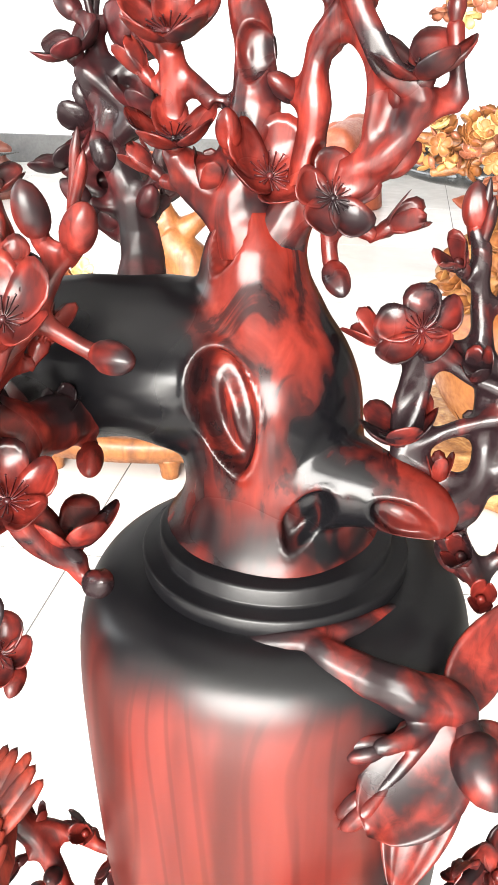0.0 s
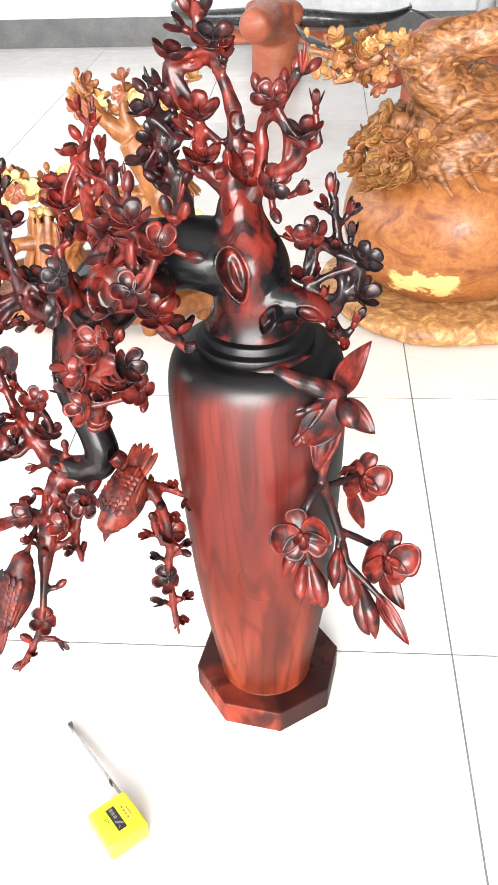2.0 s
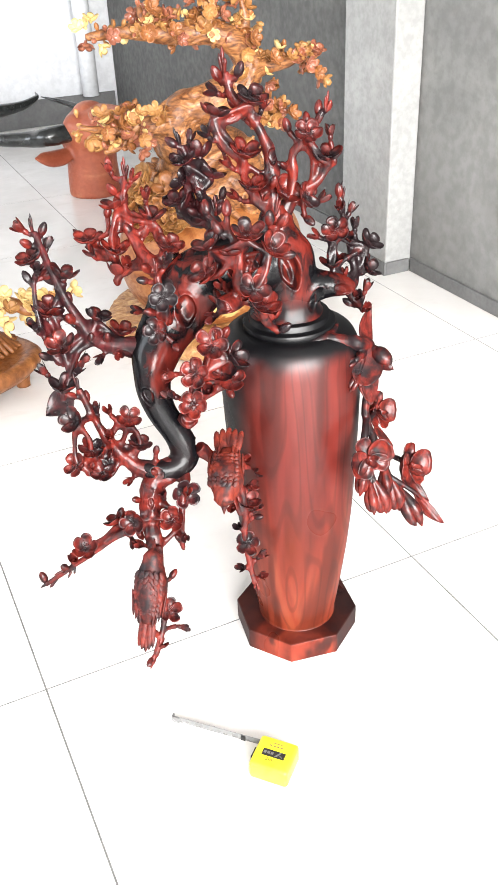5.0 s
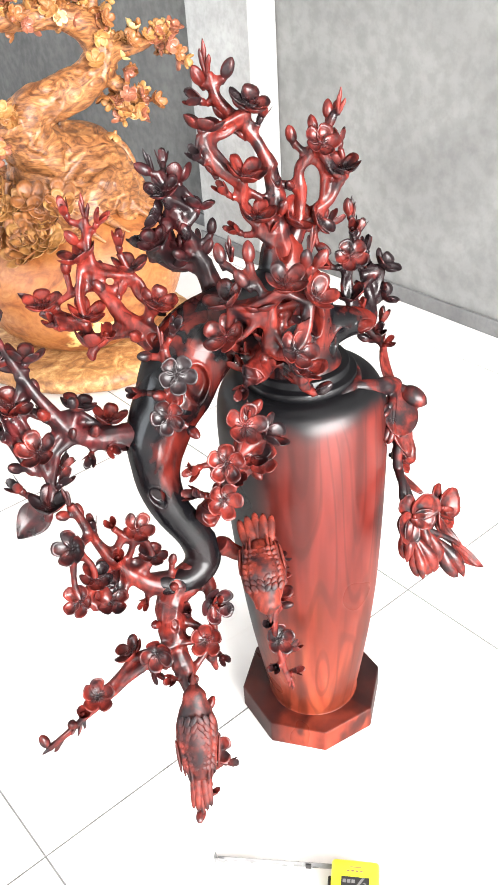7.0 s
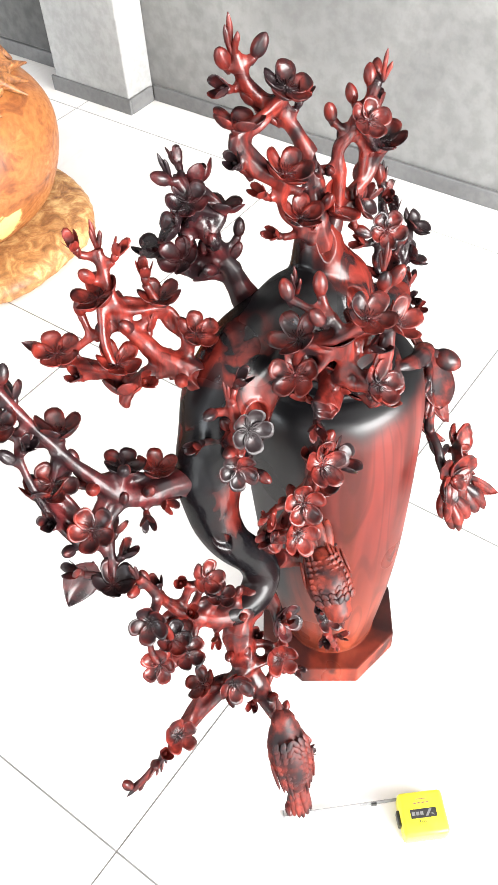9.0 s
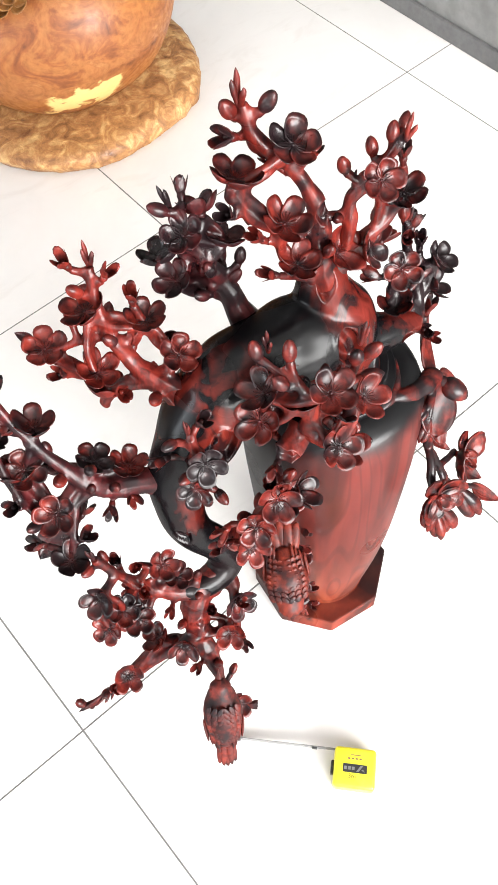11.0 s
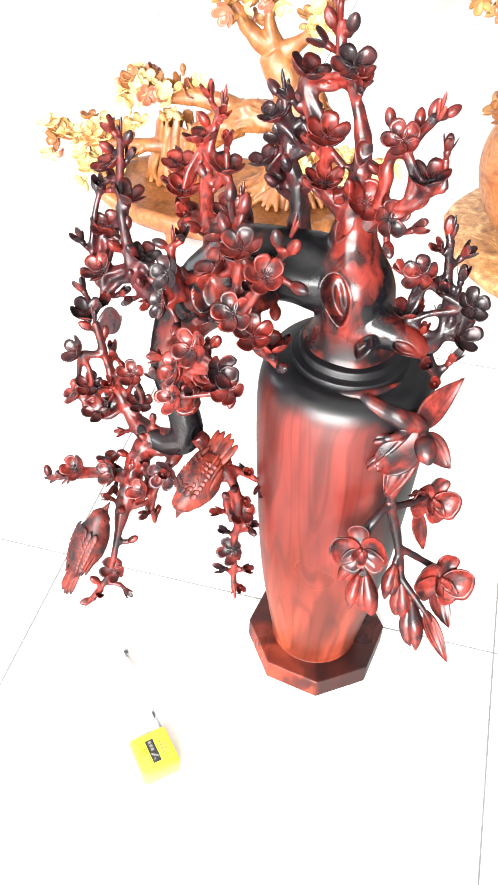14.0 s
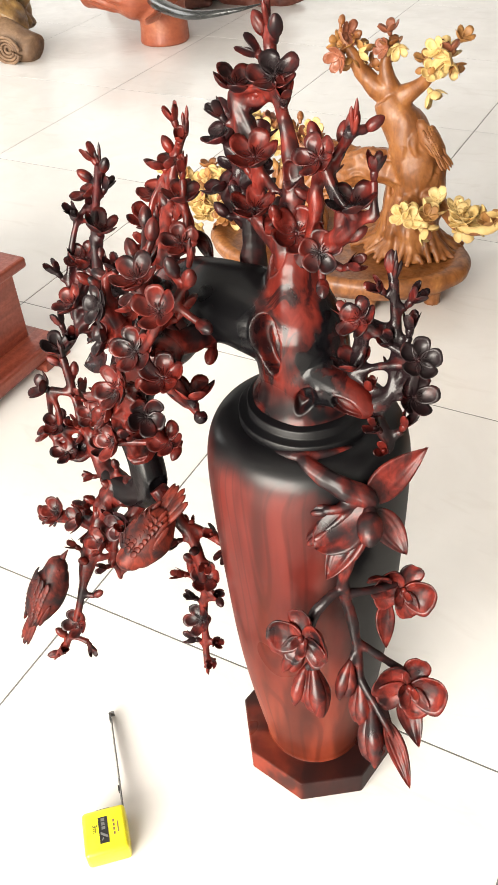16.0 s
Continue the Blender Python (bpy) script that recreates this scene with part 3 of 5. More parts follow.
KINDS = {"red": (ROSE_RED, PLUM_RED, BUD_RED, TIP_RED), "mid": (ROSE, PLUM, BUD, TIP), "dark": (ROSE_DARK, PLUM_DARK, BUD_DARK, TIP_DARK), "black": (EBONY, PLUM_BLACK, BUD_BLACK, TIP_BLACK)}


# ---- the room ----
WALL_X, BACK_Y, LEFT_X, FRONT_Y, TOP = 1.778, 4.95, -4.2, -4.6, 3.6


def slab(name, x0, x1, y0, y1, z0, z1, material, label, category, r=0.0):
    return whole(name, bm_mesh(bevel_box(x0, x1, y0, y1, z0, z1, r), name, material), label, category, kind="structure")


floor = slab("floor", LEFT_X - 0.2, WALL_X + 0.25, FRONT_Y - 0.2, BACK_Y + 0.2, -0.12, -0.0007, GROUT, "pale polished tile floor with thin grey joints", "floor")
slab("wall_right", WALL_X, WALL_X + 0.2, FRONT_Y, BACK_Y, 0, TOP, CONCRETE, "bare grey cement-rendered wall with cloudy trowel marks", "wall")
slab("wall_back", LEFT_X, WALL_X, BACK_Y, BACK_Y + 0.2, 0, TOP, PLASTER, "pale bluish white plastered wall", "wall")
slab("wall_left", LEFT_X - 0.2, LEFT_X, FRONT_Y, -0.02, 0, TOP, PLASTER, "plain white plastered wall", "wall")
slab("wall_left_far", LEFT_X - 0.2, LEFT_X, 3.42, BACK_Y + 0.2, 0, TOP, PLASTER, "plain white plastered wall", "wall")
slab("wall_left_sill", LEFT_X - 0.2, LEFT_X, -0.02, 3.42, 0, 0.68, PLASTER, "plain white plastered wall under the window", "wall")
slab("wall_left_lintel", LEFT_X - 0.2, LEFT_X, -0.02, 3.42, 2.72, TOP, PLASTER, "plain white plastered wall over the window", "wall")
slab("ceiling", LEFT_X - 0.2, WALL_X + 0.2, FRONT_Y - 0.2, BACK_Y + 0.2, TOP, TOP + 0.15, CEILING, "plain white painted ceiling", "ceiling")
# unseen front wall pieces, added to trim sky light to the lamp's opening
slab("wall_front", LEFT_X - 0.2, WALL_X + 0.2, FRONT_Y - 0.2, FRONT_Y, 3.15, TOP, PLASTER, "unseen white wall over the front opening, added to cut sky light", "wall")
slab("wall_front_sill", LEFT_X - 0.2, WALL_X + 0.2, FRONT_Y - 0.2, FRONT_Y, 0, 0.65, PLASTER, "unseen white wall under the front opening, added to cut sky light", "wall")
slab("wall_front_left", LEFT_X - 0.2, -2.1, FRONT_Y - 0.2, FRONT_Y, 0.65, 3.15, PLASTER, "unseen white wall left of the front opening, added to cut sky light", "wall")
slab("column", 1.662, WALL_X - 0.003, 1.42, 1.74, 0, TOP, CONCRETE_PALE, "pale grey cement-rendered square column against the wall", "column", 0.006)
slab("skirting_back", LEFT_X, WALL_X - 0.02, BACK_Y - 0.02, BACK_Y - 0.002, 0, 0.17, SKIRT, "dark grey stone skirting along the wall", "skirting", 0.003)
slab("skirting_right", WALL_X - 0.014, WALL_X - 0.002, FRONT_Y, 1.41, 0, 0.05, SKIRT, "dark worn cement skirting strip", "skirting", 0.003)
slab("skirting_far", WALL_X - 0.014, WALL_X - 0.002, 1.75, BACK_Y - 0.03, 0, 0.05, SKIRT, "dark worn cement skirting strip", "skirting", 0.003)
slab("skirting_column", 1.652, 1.661, 1.41, 1.75, 0, 0.05, SKIRT, "dark cement foot of the column", "skirting", 0.002)
slab("skirting_column_front", 1.662, WALL_X - 0.016, 1.41, 1.419, 0, 0.05, SKIRT, "dark cement foot of the column", "skirting", 0.002)
slab("wall_panel", WALL_X - 0.006, WALL_X - 0.0005, 1.745, BACK_Y - 0.03, 0.055, TOP, CONCRETE_DARK, "darker stretch of bare cement render", "wall")
pipe = Soup()
tube(pipe, [(1.57, 4.86, 0.17, 0.055), (1.57, 4.86, 1.5, 0.055), (1.57, 4.86, TOP, 0.055)], 20, 3, 0.0)
whole("drain_pipe", pipe.mesh("drain_pipe", PLASTER), "white plastic drain pipe standing in the corner", "pipe")


# ---- the rosewood vase with its carved plum branches ----
vase = thing("carved_vase", VX + 0.003, VY, 0, "tall dark red rosewood vase with carved plum branches and birds", "vase")
TO_VASE = Matrix.Translation((-VX, -VY, 0))
LEAN_X, LEAN_Y = -0.005, 0.012


def vpart(name, soup_or_mesh, material=None, label="", parent=None):
    me = soup_or_mesh.mesh(name, material) if isinstance(soup_or_mesh, Soup) else soup_or_mesh
    ob = part(name, me, parent or vase, label)
    if parent is None:
        ob.matrix_parent_inverse = TO_VASE
    return ob


def leaning(soup):
    for v in soup.v:
        v.x += LEAN_X * (v.z - 0.03)
        v.y += LEAN_Y * (v.z - 0.03)


plinth = bmesh.new()
low = [plinth.verts.new((VX + 0.002 + 0.1165 * math.cos(radians(-167.7 + 45 * k)), VY + 0.007 + 0.1165 * math.sin(radians(-167.7 + 45 * k)), 0)) for k in range(8)]
top = [plinth.verts.new(v.co + Vector((0, 0, 0.044))) for v in low]
plinth.faces.new(list(reversed(low)))
plinth.faces.new(top)
for k in range(8):
    plinth.faces.new((low[k], low[(k + 1) % 8], top[(k + 1) % 8], top[k]))
bmesh.ops.bevel(plinth, geom=plinth.edges[:], offset=0.0022, segments=2, profile=0.5, affect="EDGES")
PLINTH = vase_wood("plinth_rosewood", (0.20, 0.027, 0.013), VX, VY, False, 5.0)
vpart("plinth", bm_mesh(plinth, "plinth", PLINTH), label="eight-sided dark red plinth")

body = Soup()
PROFILE = [(0.02, 0.040), (0.0690, 0.040), (0.0722, 0.047), (0.0732, 0.058), (0.0770, 0.08), (0.0848, 0.13), (0.0945, 0.20), (0.1025, 0.28), (0.1075, 0.36), (0.1115, 0.44), (0.1137, 0.50),
           (0.1146, 0.55), (0.1140, 0.578), (0.1122, 0.596), (0.1082, 0.612), (0.1015, 0.624), (0.0920, 0.631), (0.081, 0.6345), (0.06, 0.636)]
lathe(body, [(p[0], p[1], 0, 0) [:2] for p in spline([(r, z, 0, 0) for r, z in PROFILE], 9)], (VX, VY), 256, 0.004)
leaning(body)
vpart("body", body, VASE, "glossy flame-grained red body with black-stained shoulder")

collar = Soup()
lathe(collar, [(0.058, 0.628), (0.0722, 0.6300), (0.0733, 0.6310), (0.0738, 0.6440), (0.0730, 0.6450), (0.0722, 0.6452), (0.0655, 0.6462), (0.0640, 0.6468), (0.0636, 0.6475), (0.0640, 0.6555), (0.0632, 0.6565), (0.0622, 0.6568), (0.05, 0.6578)], (VX, VY), 128, 0.03)
leaning(collar)
vpart("collar", collar, COLLAR_WOOD, "black double-ringed collar")

trunk = Soup()
tube(trunk, [(0.481, -0.052, 0.636, 0.062), (0.481, -0.052, 0.653, 0.060), (0.481, -0.053, 0.668, 0.051), (0.481, -0.053, 0.684, 0.047), (0.480, -0.053, 0.705, 0.048), (0.477, -0.052, 0.728, 0.049), (0.474, -0.050, 0.750, 0.046), (0.470, -0.047, 0.770, 0.037), (0.467, -0.044, 0.792, 0.028), (0.468, -0.043, 0.812, 0.0235), (0.470, -0.043, 0.828, 0.014)], 32, 7, 0.05, freq=22)
tube(trunk, [(0.484, -0.062, 0.692, 0.040), (0.508, -0.074, 0.701, 0.030), (0.532, -0.085, 0.702, 0.021), (0.556, -0.092, 0.697, 0.016), (0.574, -0.092, 0.690, 0.010)], 24, 6, 0.04, freq=22)
LIMB = [(0.468, -0.050, 0.735, 0.046), (0.435, -0.050, 0.745, 0.045), (0.397, -0.046, 0.747, 0.044), (0.364, -0.038, 0.740, 0.046), (0.330, -0.034, 0.722, 0.049), (0.297, -0.037, 0.688, 0.046), (0.264, -0.043, 0.645, 0.037), (0.247, -0.054, 0.600, 0.030),
        (0.250, -0.068, 0.553, 0.024), (0.270, -0.082, 0.507, 0.0225), (0.274, -0.092, 0.472, 0.022), (0.250, -0.096, 0.459, 0.0195), (0.224, -0.094, 0.462, 0.0165), (0.206, -0.088, 0.470, 0.011), (0.192, -0.082, 0.478, 0.003)]
tube(trunk, LIMB, 24, 6, 0.07, freq=24)
trunk_ob = fuse(vpart("trunk", trunk, TRUNK_WOOD, "red and black gnarled trunk with a bending limb"), 0.0019, 22)

branch_count = 0


def nearest(line, p):
    return min(line, key=lambda q: (Vector(q[:3]) - p).length)


def branch(spine, tone, flowers, buds=(), tips=(), side=(), out=(0, -0.3, 0.8), size=0.0220, label="", more=0.2, extra_buds=1.7, stem=None):
    """A carved spray: its spine, twigs and the pierced web of wood that holds the blossoms as one mesh, and each flower, bud and shoot as a part of it.
    Flowers and buds are rows of x, y, z; each is joined by a short stout stem to the nearest wood, and neighbours are bridged so that holes stay between them."""
    global branch_count
    branch_count += 1
    rnd = random.Random(branch_count)
    wood, plums, bud_set, tip_set = KINDS[tone]
    soup = Soup()
    line = list(tube(soup, [(*q[:3], max(q[3] * 1.05, 0.0050)) for q in spine], 12, 5, 0.20, freq=60))
    reach = line[len(line) // 5:]
    for row in side:
        twig = tube(soup, [(*q[:3], max(q[3] * 1.0, 0.0042)) for q in row], 10, 5, 0.20, freq=70)
        line += twig
        reach += twig[2:]
    flowers, buds = list(flowers), list(buds)
    taken = [(Vector(p), 0.036) for p in flowers] + [(Vector(p), 0.024) for p in buds]
    spots = reach + [(*p, 0.010) for p in flowers]
    for want, rows, room in ((round(len(flowers) * more), flowers, 0.031), (round(len(flowers) * extra_buds), buds, 0.022)):
        for _ in range(want * 14):
            if want <= 0:
                break
            q = rnd.choice(spots)
            d = Vector([rnd.gauss(0, 1) for _ in range(3)]) + Vector(out) * 0.7
            p = Vector(q[:3]) + d.normalized() * (q[3] + rnd.uniform(0.006, 0.012))
            if all((p - o).length > (room + s) / 2 for o, s in taken):
                taken.append((p, room))
                rows.append(tuple(p))
                want -= 1
    nodes = [(Vector(q[:3]), q[3]) for q in line]
    placed, heads = [], []
    todo = [("flower", Vector(p)) for p in flowers]
    while todo:
        kind, p = min(todo, key=lambda k: min((k[1] - n[0]).length for n in nodes))
        todo.remove((kind, p))
        foot, r = min(nodes, key=lambda n: (n[0] - p - Vector((0, 0, -0.008))).length)
        away = p - foot
        way = (away.normalized() if away.length > 1e-4 else Vector((0, 0, 1))) * 0.6 + Vector(out) + Vector([rnd.uniform(-0.3, 0.3) for _ in range(3)])
        way.normalize()
        s = size * rnd.uniform(0.94, 1.08)
        heel = p - way * s * 0.34
        mid = (foot + heel) / 2 - way * s * 0.35 + Vector([rnd.uniform(-0.003, 0.003) for _ in range(3)])
        r0 = min(0.0072, max(r, 0.0050))
        tube(soup, [(*foot, r0 * 1.1), (*mid, r0 * 0.95), (*heel, 0.0066)], 9, 5, 0.2, freq=80)
        nodes += [(heel, 0.007), (mid, r0 * 0.75)]
        heads.append(heel)
        placed.append(("flower", p, way, s))
    for k, a in enumerate(heads):
        rest = sorted((b for b in heads if b is not a), key=lambda b: (a - b).length)
        for b in rest[:3]:
            if 0.026 < (a - b).length < 0.072:
                d = Vector([rnd.gauss(0, 1) for _ in range(3)]).normalized() * 0.007 - Vector(out) * 0.006
                tube(soup, [(*a, 0.0058), (*(a * 0.65 + b * 0.35 + d), 0.0042), (*(a * 0.35 + b * 0.65 + d), 0.0042), (*b, 0.0058)], 8, 4, 0.2, freq=90)
    for p in buds:
        p = Vector(p)
        foot, r = min(nodes, key=lambda n: (n[0] - p - Vector((0, 0, -0.010))).length)
        away = p - foot
        way = (away.normalized() if away.length > 1e-4 else Vector((0, 0, 1))) * 0.9 + Vector(out) * 0.8 + Vector([rnd.uniform(-0.25, 0.25) for _ in range(3)])
        way.normalize()
        s = size * rnd.uniform(0.46, 0.56)
        heel = p - way * s * 0.7
        mid = (foot + heel) / 2 - way * s * 0.2
        tube(soup, [(*foot, min(0.0052, r)), (*mid, 0.0040), (*heel, 0.0044)], 8, 4, 0.15, freq=80)
        placed.append(("bud", p, way, s))
    ob = fuse(vpart("branch", soup, stem or wood, label), 0.0014, 4, 0.0028)
    for kind, p, way, s in placed:
        if kind == "flower":
            part("plum_blossom", rnd.choice(plums), ob, place=facing(p, way, rnd.uniform(0, 6), s))
        else:
            part("bud", rnd.choice(bud_set), ob, place=facing(p, way, rnd.uniform(0, 6), s * 1.55) @ Matrix.Diagonal((0.92, 0.92, 1.12, 1)))
    for p, way, s in tips:
        part("shoot", rnd.choice(tip_set), ob, place=facing(p, way, rnd.uniform(0, 6), s))
    return ob


carve(trunk_ob, [((0.462, -0.096, 0.741), (-0.15, -1, 0.25), 0.032, 0.30), ((0.505, -0.104, 0.688), (0.45, -1, 0.1), 0.020, -0.40), ((0.453, -0.070, 0.817), (-0.35, -1, 0.2), 0.018, -0.20), ((0.550, -0.106, 0.696), (0.3, -1, 0.25), 0.018, 1.05)])
carve(trunk_ob, [((0.306, -0.070, 0.704), (-0.5, -0.8, 0.2), 0.024, 0.0), ((0.234, -0.070, 0.584), (-0.45, -0.9, 0), 0.015, 0.4), ((0.297, -0.106, 0.487), (0.3, -1, 0.1), 0.014, 0.0), ((0.222, -0.108, 0.466), (-0.3, -1, 0.3), 0.012, 0.8)], 0.62, 0.0)

def leaf_to(parent, foot, tip, face, scale=1.0, mesh=None, label=""):
    """A leaf from its foot to its tip, its upper side looking along face."""
    y = Vector(tip) - Vector(foot)
    ln = y.length
    y.normalize()
    z = Vector(face)
    z = (z - y * z.dot(y)).normalized()
    m = Matrix((y.cross(z), y, z)).transposed().to_4x4()
    return part("leaf", mesh or LEAF, parent, label, place=Matrix.Translation(foot) @ m @ Matrix.Diagonal((ln * scale, ln, ln, 1)))


# the leading branch at the top
top_branch = branch([(0.466, -0.043, 0.805, 0.018), (0.460, -0.041, 0.840, 0.0135), (0.467, -0.036, 0.879, 0.0100), (0.461, -0.030, 0.913, 0.0078), (0.446, -0.018, 0.945, 0.0064), (0.428, 0.004, 0.973, 0.006), (0.422, 0.014, 1.005, 0.0045)], "mid",
    [(0.444, -0.024, 0.973), (0.394, -0.006, 0.956), (0.425, -0.034, 0.902), (0.429, -0.047, 0.857)],
    [(0.456, -0.030, 0.958), (0.411, 0.018, 1.002), (0.436, -0.002, 1.007), (0.409, 0.015, 0.978), (0.409, -0.021, 0.884), (0.414, -0.031, 0.840)],
    [((0.420, 0.015, 1.010), (-0.05, 0.0, 1), 0.019)],
    [[(0.392, -0.008, 0.937, 0.003), (0.397, -0.012, 0.918, 0.003), (0.414, -0.023, 0.897, 0.0036), (0.447, -0.035, 0.872, 0.005)], [(0.466, -0.039, 0.856, 0.007), (0.447, -0.045, 0.843, 0.006), (0.431, -0.044, 0.839, 0.005), (0.457, -0.046, 0.814, 0.008)]],
    stem=ROSE_DARK, label="red branch rising from the crown of the trunk")
carve(top_branch, [((0.466, -0.041, 0.894), (-0.3, -1, 0.1), 0.013, 0.0)], 0.62, 0.0)
right_top = branch([(0.474, -0.045, 0.802, 0.016), (0.490, -0.049, 0.836, 0.0092), (0.494, -0.049, 0.868, 0.0072), (0.495, -0.047, 0.893, 0.0066), (0.506, -0.052, 0.909, 0.007), (0.523, -0.060, 0.932, 0.005), (0.535, -0.065, 0.952, 0.004)], "mid",
    [(0.507, -0.071, 0.926), (0.540, -0.072, 0.889), (0.506, -0.068, 0.837)],
    [(0.490, -0.041, 0.933), (0.519, -0.046, 0.939), (0.532, -0.057, 0.954), (0.549, -0.054, 0.954), (0.552, -0.056, 0.915), (0.532, -0.060, 0.824), (0.509, -0.069, 0.802)],
    [((0.538, -0.068, 0.957), (0.1, -0.1, 1), 0.015)],
    [[(0.494, -0.049, 0.872, 0.0052), (0.480, -0.042, 0.880, 0.0050), (0.467, -0.036, 0.882, 0.0055)], [(0.490, -0.049, 0.834, 0.007), (0.510, -0.057, 0.846, 0.007), (0.528, -0.063, 0.856, 0.006), (0.543, -0.066, 0.873, 0.004), (0.557, -0.063, 0.877, 0.002)], [(0.506, -0.053, 0.909, 0.005), (0.521, -0.059, 0.888, 0.004), (0.520, -0.059, 0.854, 0.005)]],
    size=0.0200, more=0.0, extra_buds=1.0, label="red twig with plum blossoms and buds")
carve(right_top, [((0.500, -0.055, 0.849), (0.2, -1, 0.3), 0.010, 0.1)], 0.62, 0.0)

# the right-hand spray
branch([(0.552, -0.088, 0.698, 0.010), (0.570, -0.088, 0.696, 0.010), (0.585, -0.079, 0.709, 0.007), (0.583, -0.066, 0.748, 0.0055), (0.577, -0.056, 0.787, 0.005), (0.574, -0.056, 0.816, 0.004)], "dark",
    [(0.550, -0.077, 0.781), (0.610, -0.079, 0.752), (0.545, -0.080, 0.728), (0.607, -0.079, 0.709)],
    [(0.565, -0.064, 0.808), (0.590, -0.051, 0.795), (0.594, -0.062, 0.772), (0.532, -0.060, 0.769), (0.602, -0.084, 0.676)],
    [((0.574, -0.055, 0.822), (0.05, 0.0, 1), 0.016)],
    [[(0.585, -0.079, 0.709, 0.005), (0.601, -0.077, 0.726, 0.004), (0.593, -0.068, 0.755, 0.004)], [(0.571, -0.085, 0.682, 0.009), (0.586, -0.091, 0.663, 0.006), (0.592, -0.091, 0.654, 0.003)]],
    size=0.0200, more=0.0, label="dark spray standing on a cut side stump")


# the spray in front of the neck
front_spray = branch([(0.387, -0.022, 0.720, 0.024), (0.381, -0.067, 0.724, 0.017), (0.372, -0.122, 0.737, 0.012), (0.359, -0.140, 0.760, 0.009), (0.360, -0.144, 0.797, 0.006), (0.353, -0.132, 0.828, 0.004)], "mid",
    [(0.366, -0.161, 0.830), (0.331, -0.109, 0.807), (0.395, -0.175, 0.810), (0.323, -0.111, 0.769), (0.363, -0.178, 0.760), (0.383, -0.168, 0.727), (0.401, -0.147, 0.695)],
    [(0.336, -0.095, 0.853), (0.357, -0.116, 0.854), (0.402, -0.155, 0.844), (0.420, -0.157, 0.839), (0.427, -0.153, 0.789), (0.417, -0.162, 0.685)],
    [((0.349, -0.096, 0.850), (0, 0.1, 1), 0.014), ((0.416, -0.147, 0.852), (0.2, 0, 1), 0.015)],
    [[(0.365, -0.140, 0.765, 0.008), (0.386, -0.150, 0.791, 0.006), (0.409, -0.151, 0.826, 0.004)], [(0.372, -0.124, 0.737, 0.014), (0.348, -0.133, 0.728, 0.013), (0.331, -0.136, 0.728, 0.012)], [(0.372, -0.129, 0.734, 0.009), (0.387, -0.153, 0.713, 0.006), (0.407, -0.152, 0.686, 0.003)]],
    stem=ROSE_DARK, label="red spray of plum blossoms before the neck")
carve(front_spray, [((0.330, -0.142, 0.729), (-0.55, -0.6, 0.1), 0.014, 1.2)], 0.62, 0.0)

# the black spray behind
branch([(0.398, -0.003, 0.751, 0.016), (0.389, 0.018, 0.806, 0.010), (0.375, 0.024, 0.843, 0.008), (0.369, 0.035, 0.880, 0.006), (0.361, 0.044, 0.907, 0.005)], "black",
    [(0.356, 0.027, 0.890), (0.360, 0.050, 0.854), (0.394, 0.018, 0.864), (0.361, 0.082, 0.810), (0.344, 0.035, 0.830), (0.386, 0.040, 0.890)],
    [(0.376, 0.052, 0.911), (0.348, 0.048, 0.912), (0.358, 0.011, 0.818), (0.407, 0.011, 0.837)],
    [((0.359, 0.051, 0.910), (-0.2, 0.15, 1), 0.016)],
    [[(0.378, 0.020, 0.812, 0.009), (0.364, 0.051, 0.807, 0.006), (0.359, 0.076, 0.797, 0.004)]], size=0.021, out=(-0.1, 0.1, 0.8), label="black-stained spray at the back of the limb")

# the bright red spray on the limb
red_spray = branch([(0.310, -0.023, 0.719, 0.022), (0.289, -0.004, 0.748, 0.015), (0.273, 0.024, 0.776, 0.009), (0.267, 0.049, 0.805, 0.007), (0.270, 0.063, 0.841, 0.005), (0.278, 0.075, 0.869, 0.004)], "red",
    [(0.256, 0.063, 0.832), (0.299, 0.026, 0.816), (0.215, 0.093, 0.779), (0.239, 0.037, 0.774), (0.241, 0.038, 0.734)],
    [(0.283, 0.057, 0.866), (0.261, 0.084, 0.876), (0.257, 0.072, 0.852), (0.248, 0.082, 0.818), (0.295, 0.037, 0.841)],
    [((0.280, 0.077, 0.873), (0.05, 0.12, 1), 0.016)],
    [[(0.267, 0.047, 0.800, 0.005), (0.243, 0.069, 0.791, 0.004), (0.218, 0.089, 0.773, 0.004)], [(0.284, 0.001, 0.755, 0.011), (0.256, 0.026, 0.748, 0.008), (0.235, 0.034, 0.731, 0.006)], [(0.296, -0.004, 0.763, 0.006), (0.306, 0.011, 0.783, 0.005), (0.303, 0.023, 0.804, 0.004), (0.279, 0.037, 0.794, 0.005)], [(0.239, 0.040, 0.761, 0.004), (0.226, 0.064, 0.756, 0.004), (0.215, 0.087, 0.771, 0.004)]],
    label="bright red spray with open plum blossoms")
carve(red_spray, [((0.288, -0.030, 0.746), (-0.6, -0.7, 0.3), 0.015, 1.0)], 0.62, 0.0)
leaf_to(red_spray, (0.312, 0.024, 0.781), (0.333, 0.025, 0.746), (-0.2, -0.8, 0.5), 0.9, LEAF_RIBBED)
leaf_to(red_spray, (0.212, 0.107, 0.780), (0.202, 0.125, 0.787), (-0.2, -0.6, 0.7), 0.8, LEAF_DARK, "black pointed leaf")

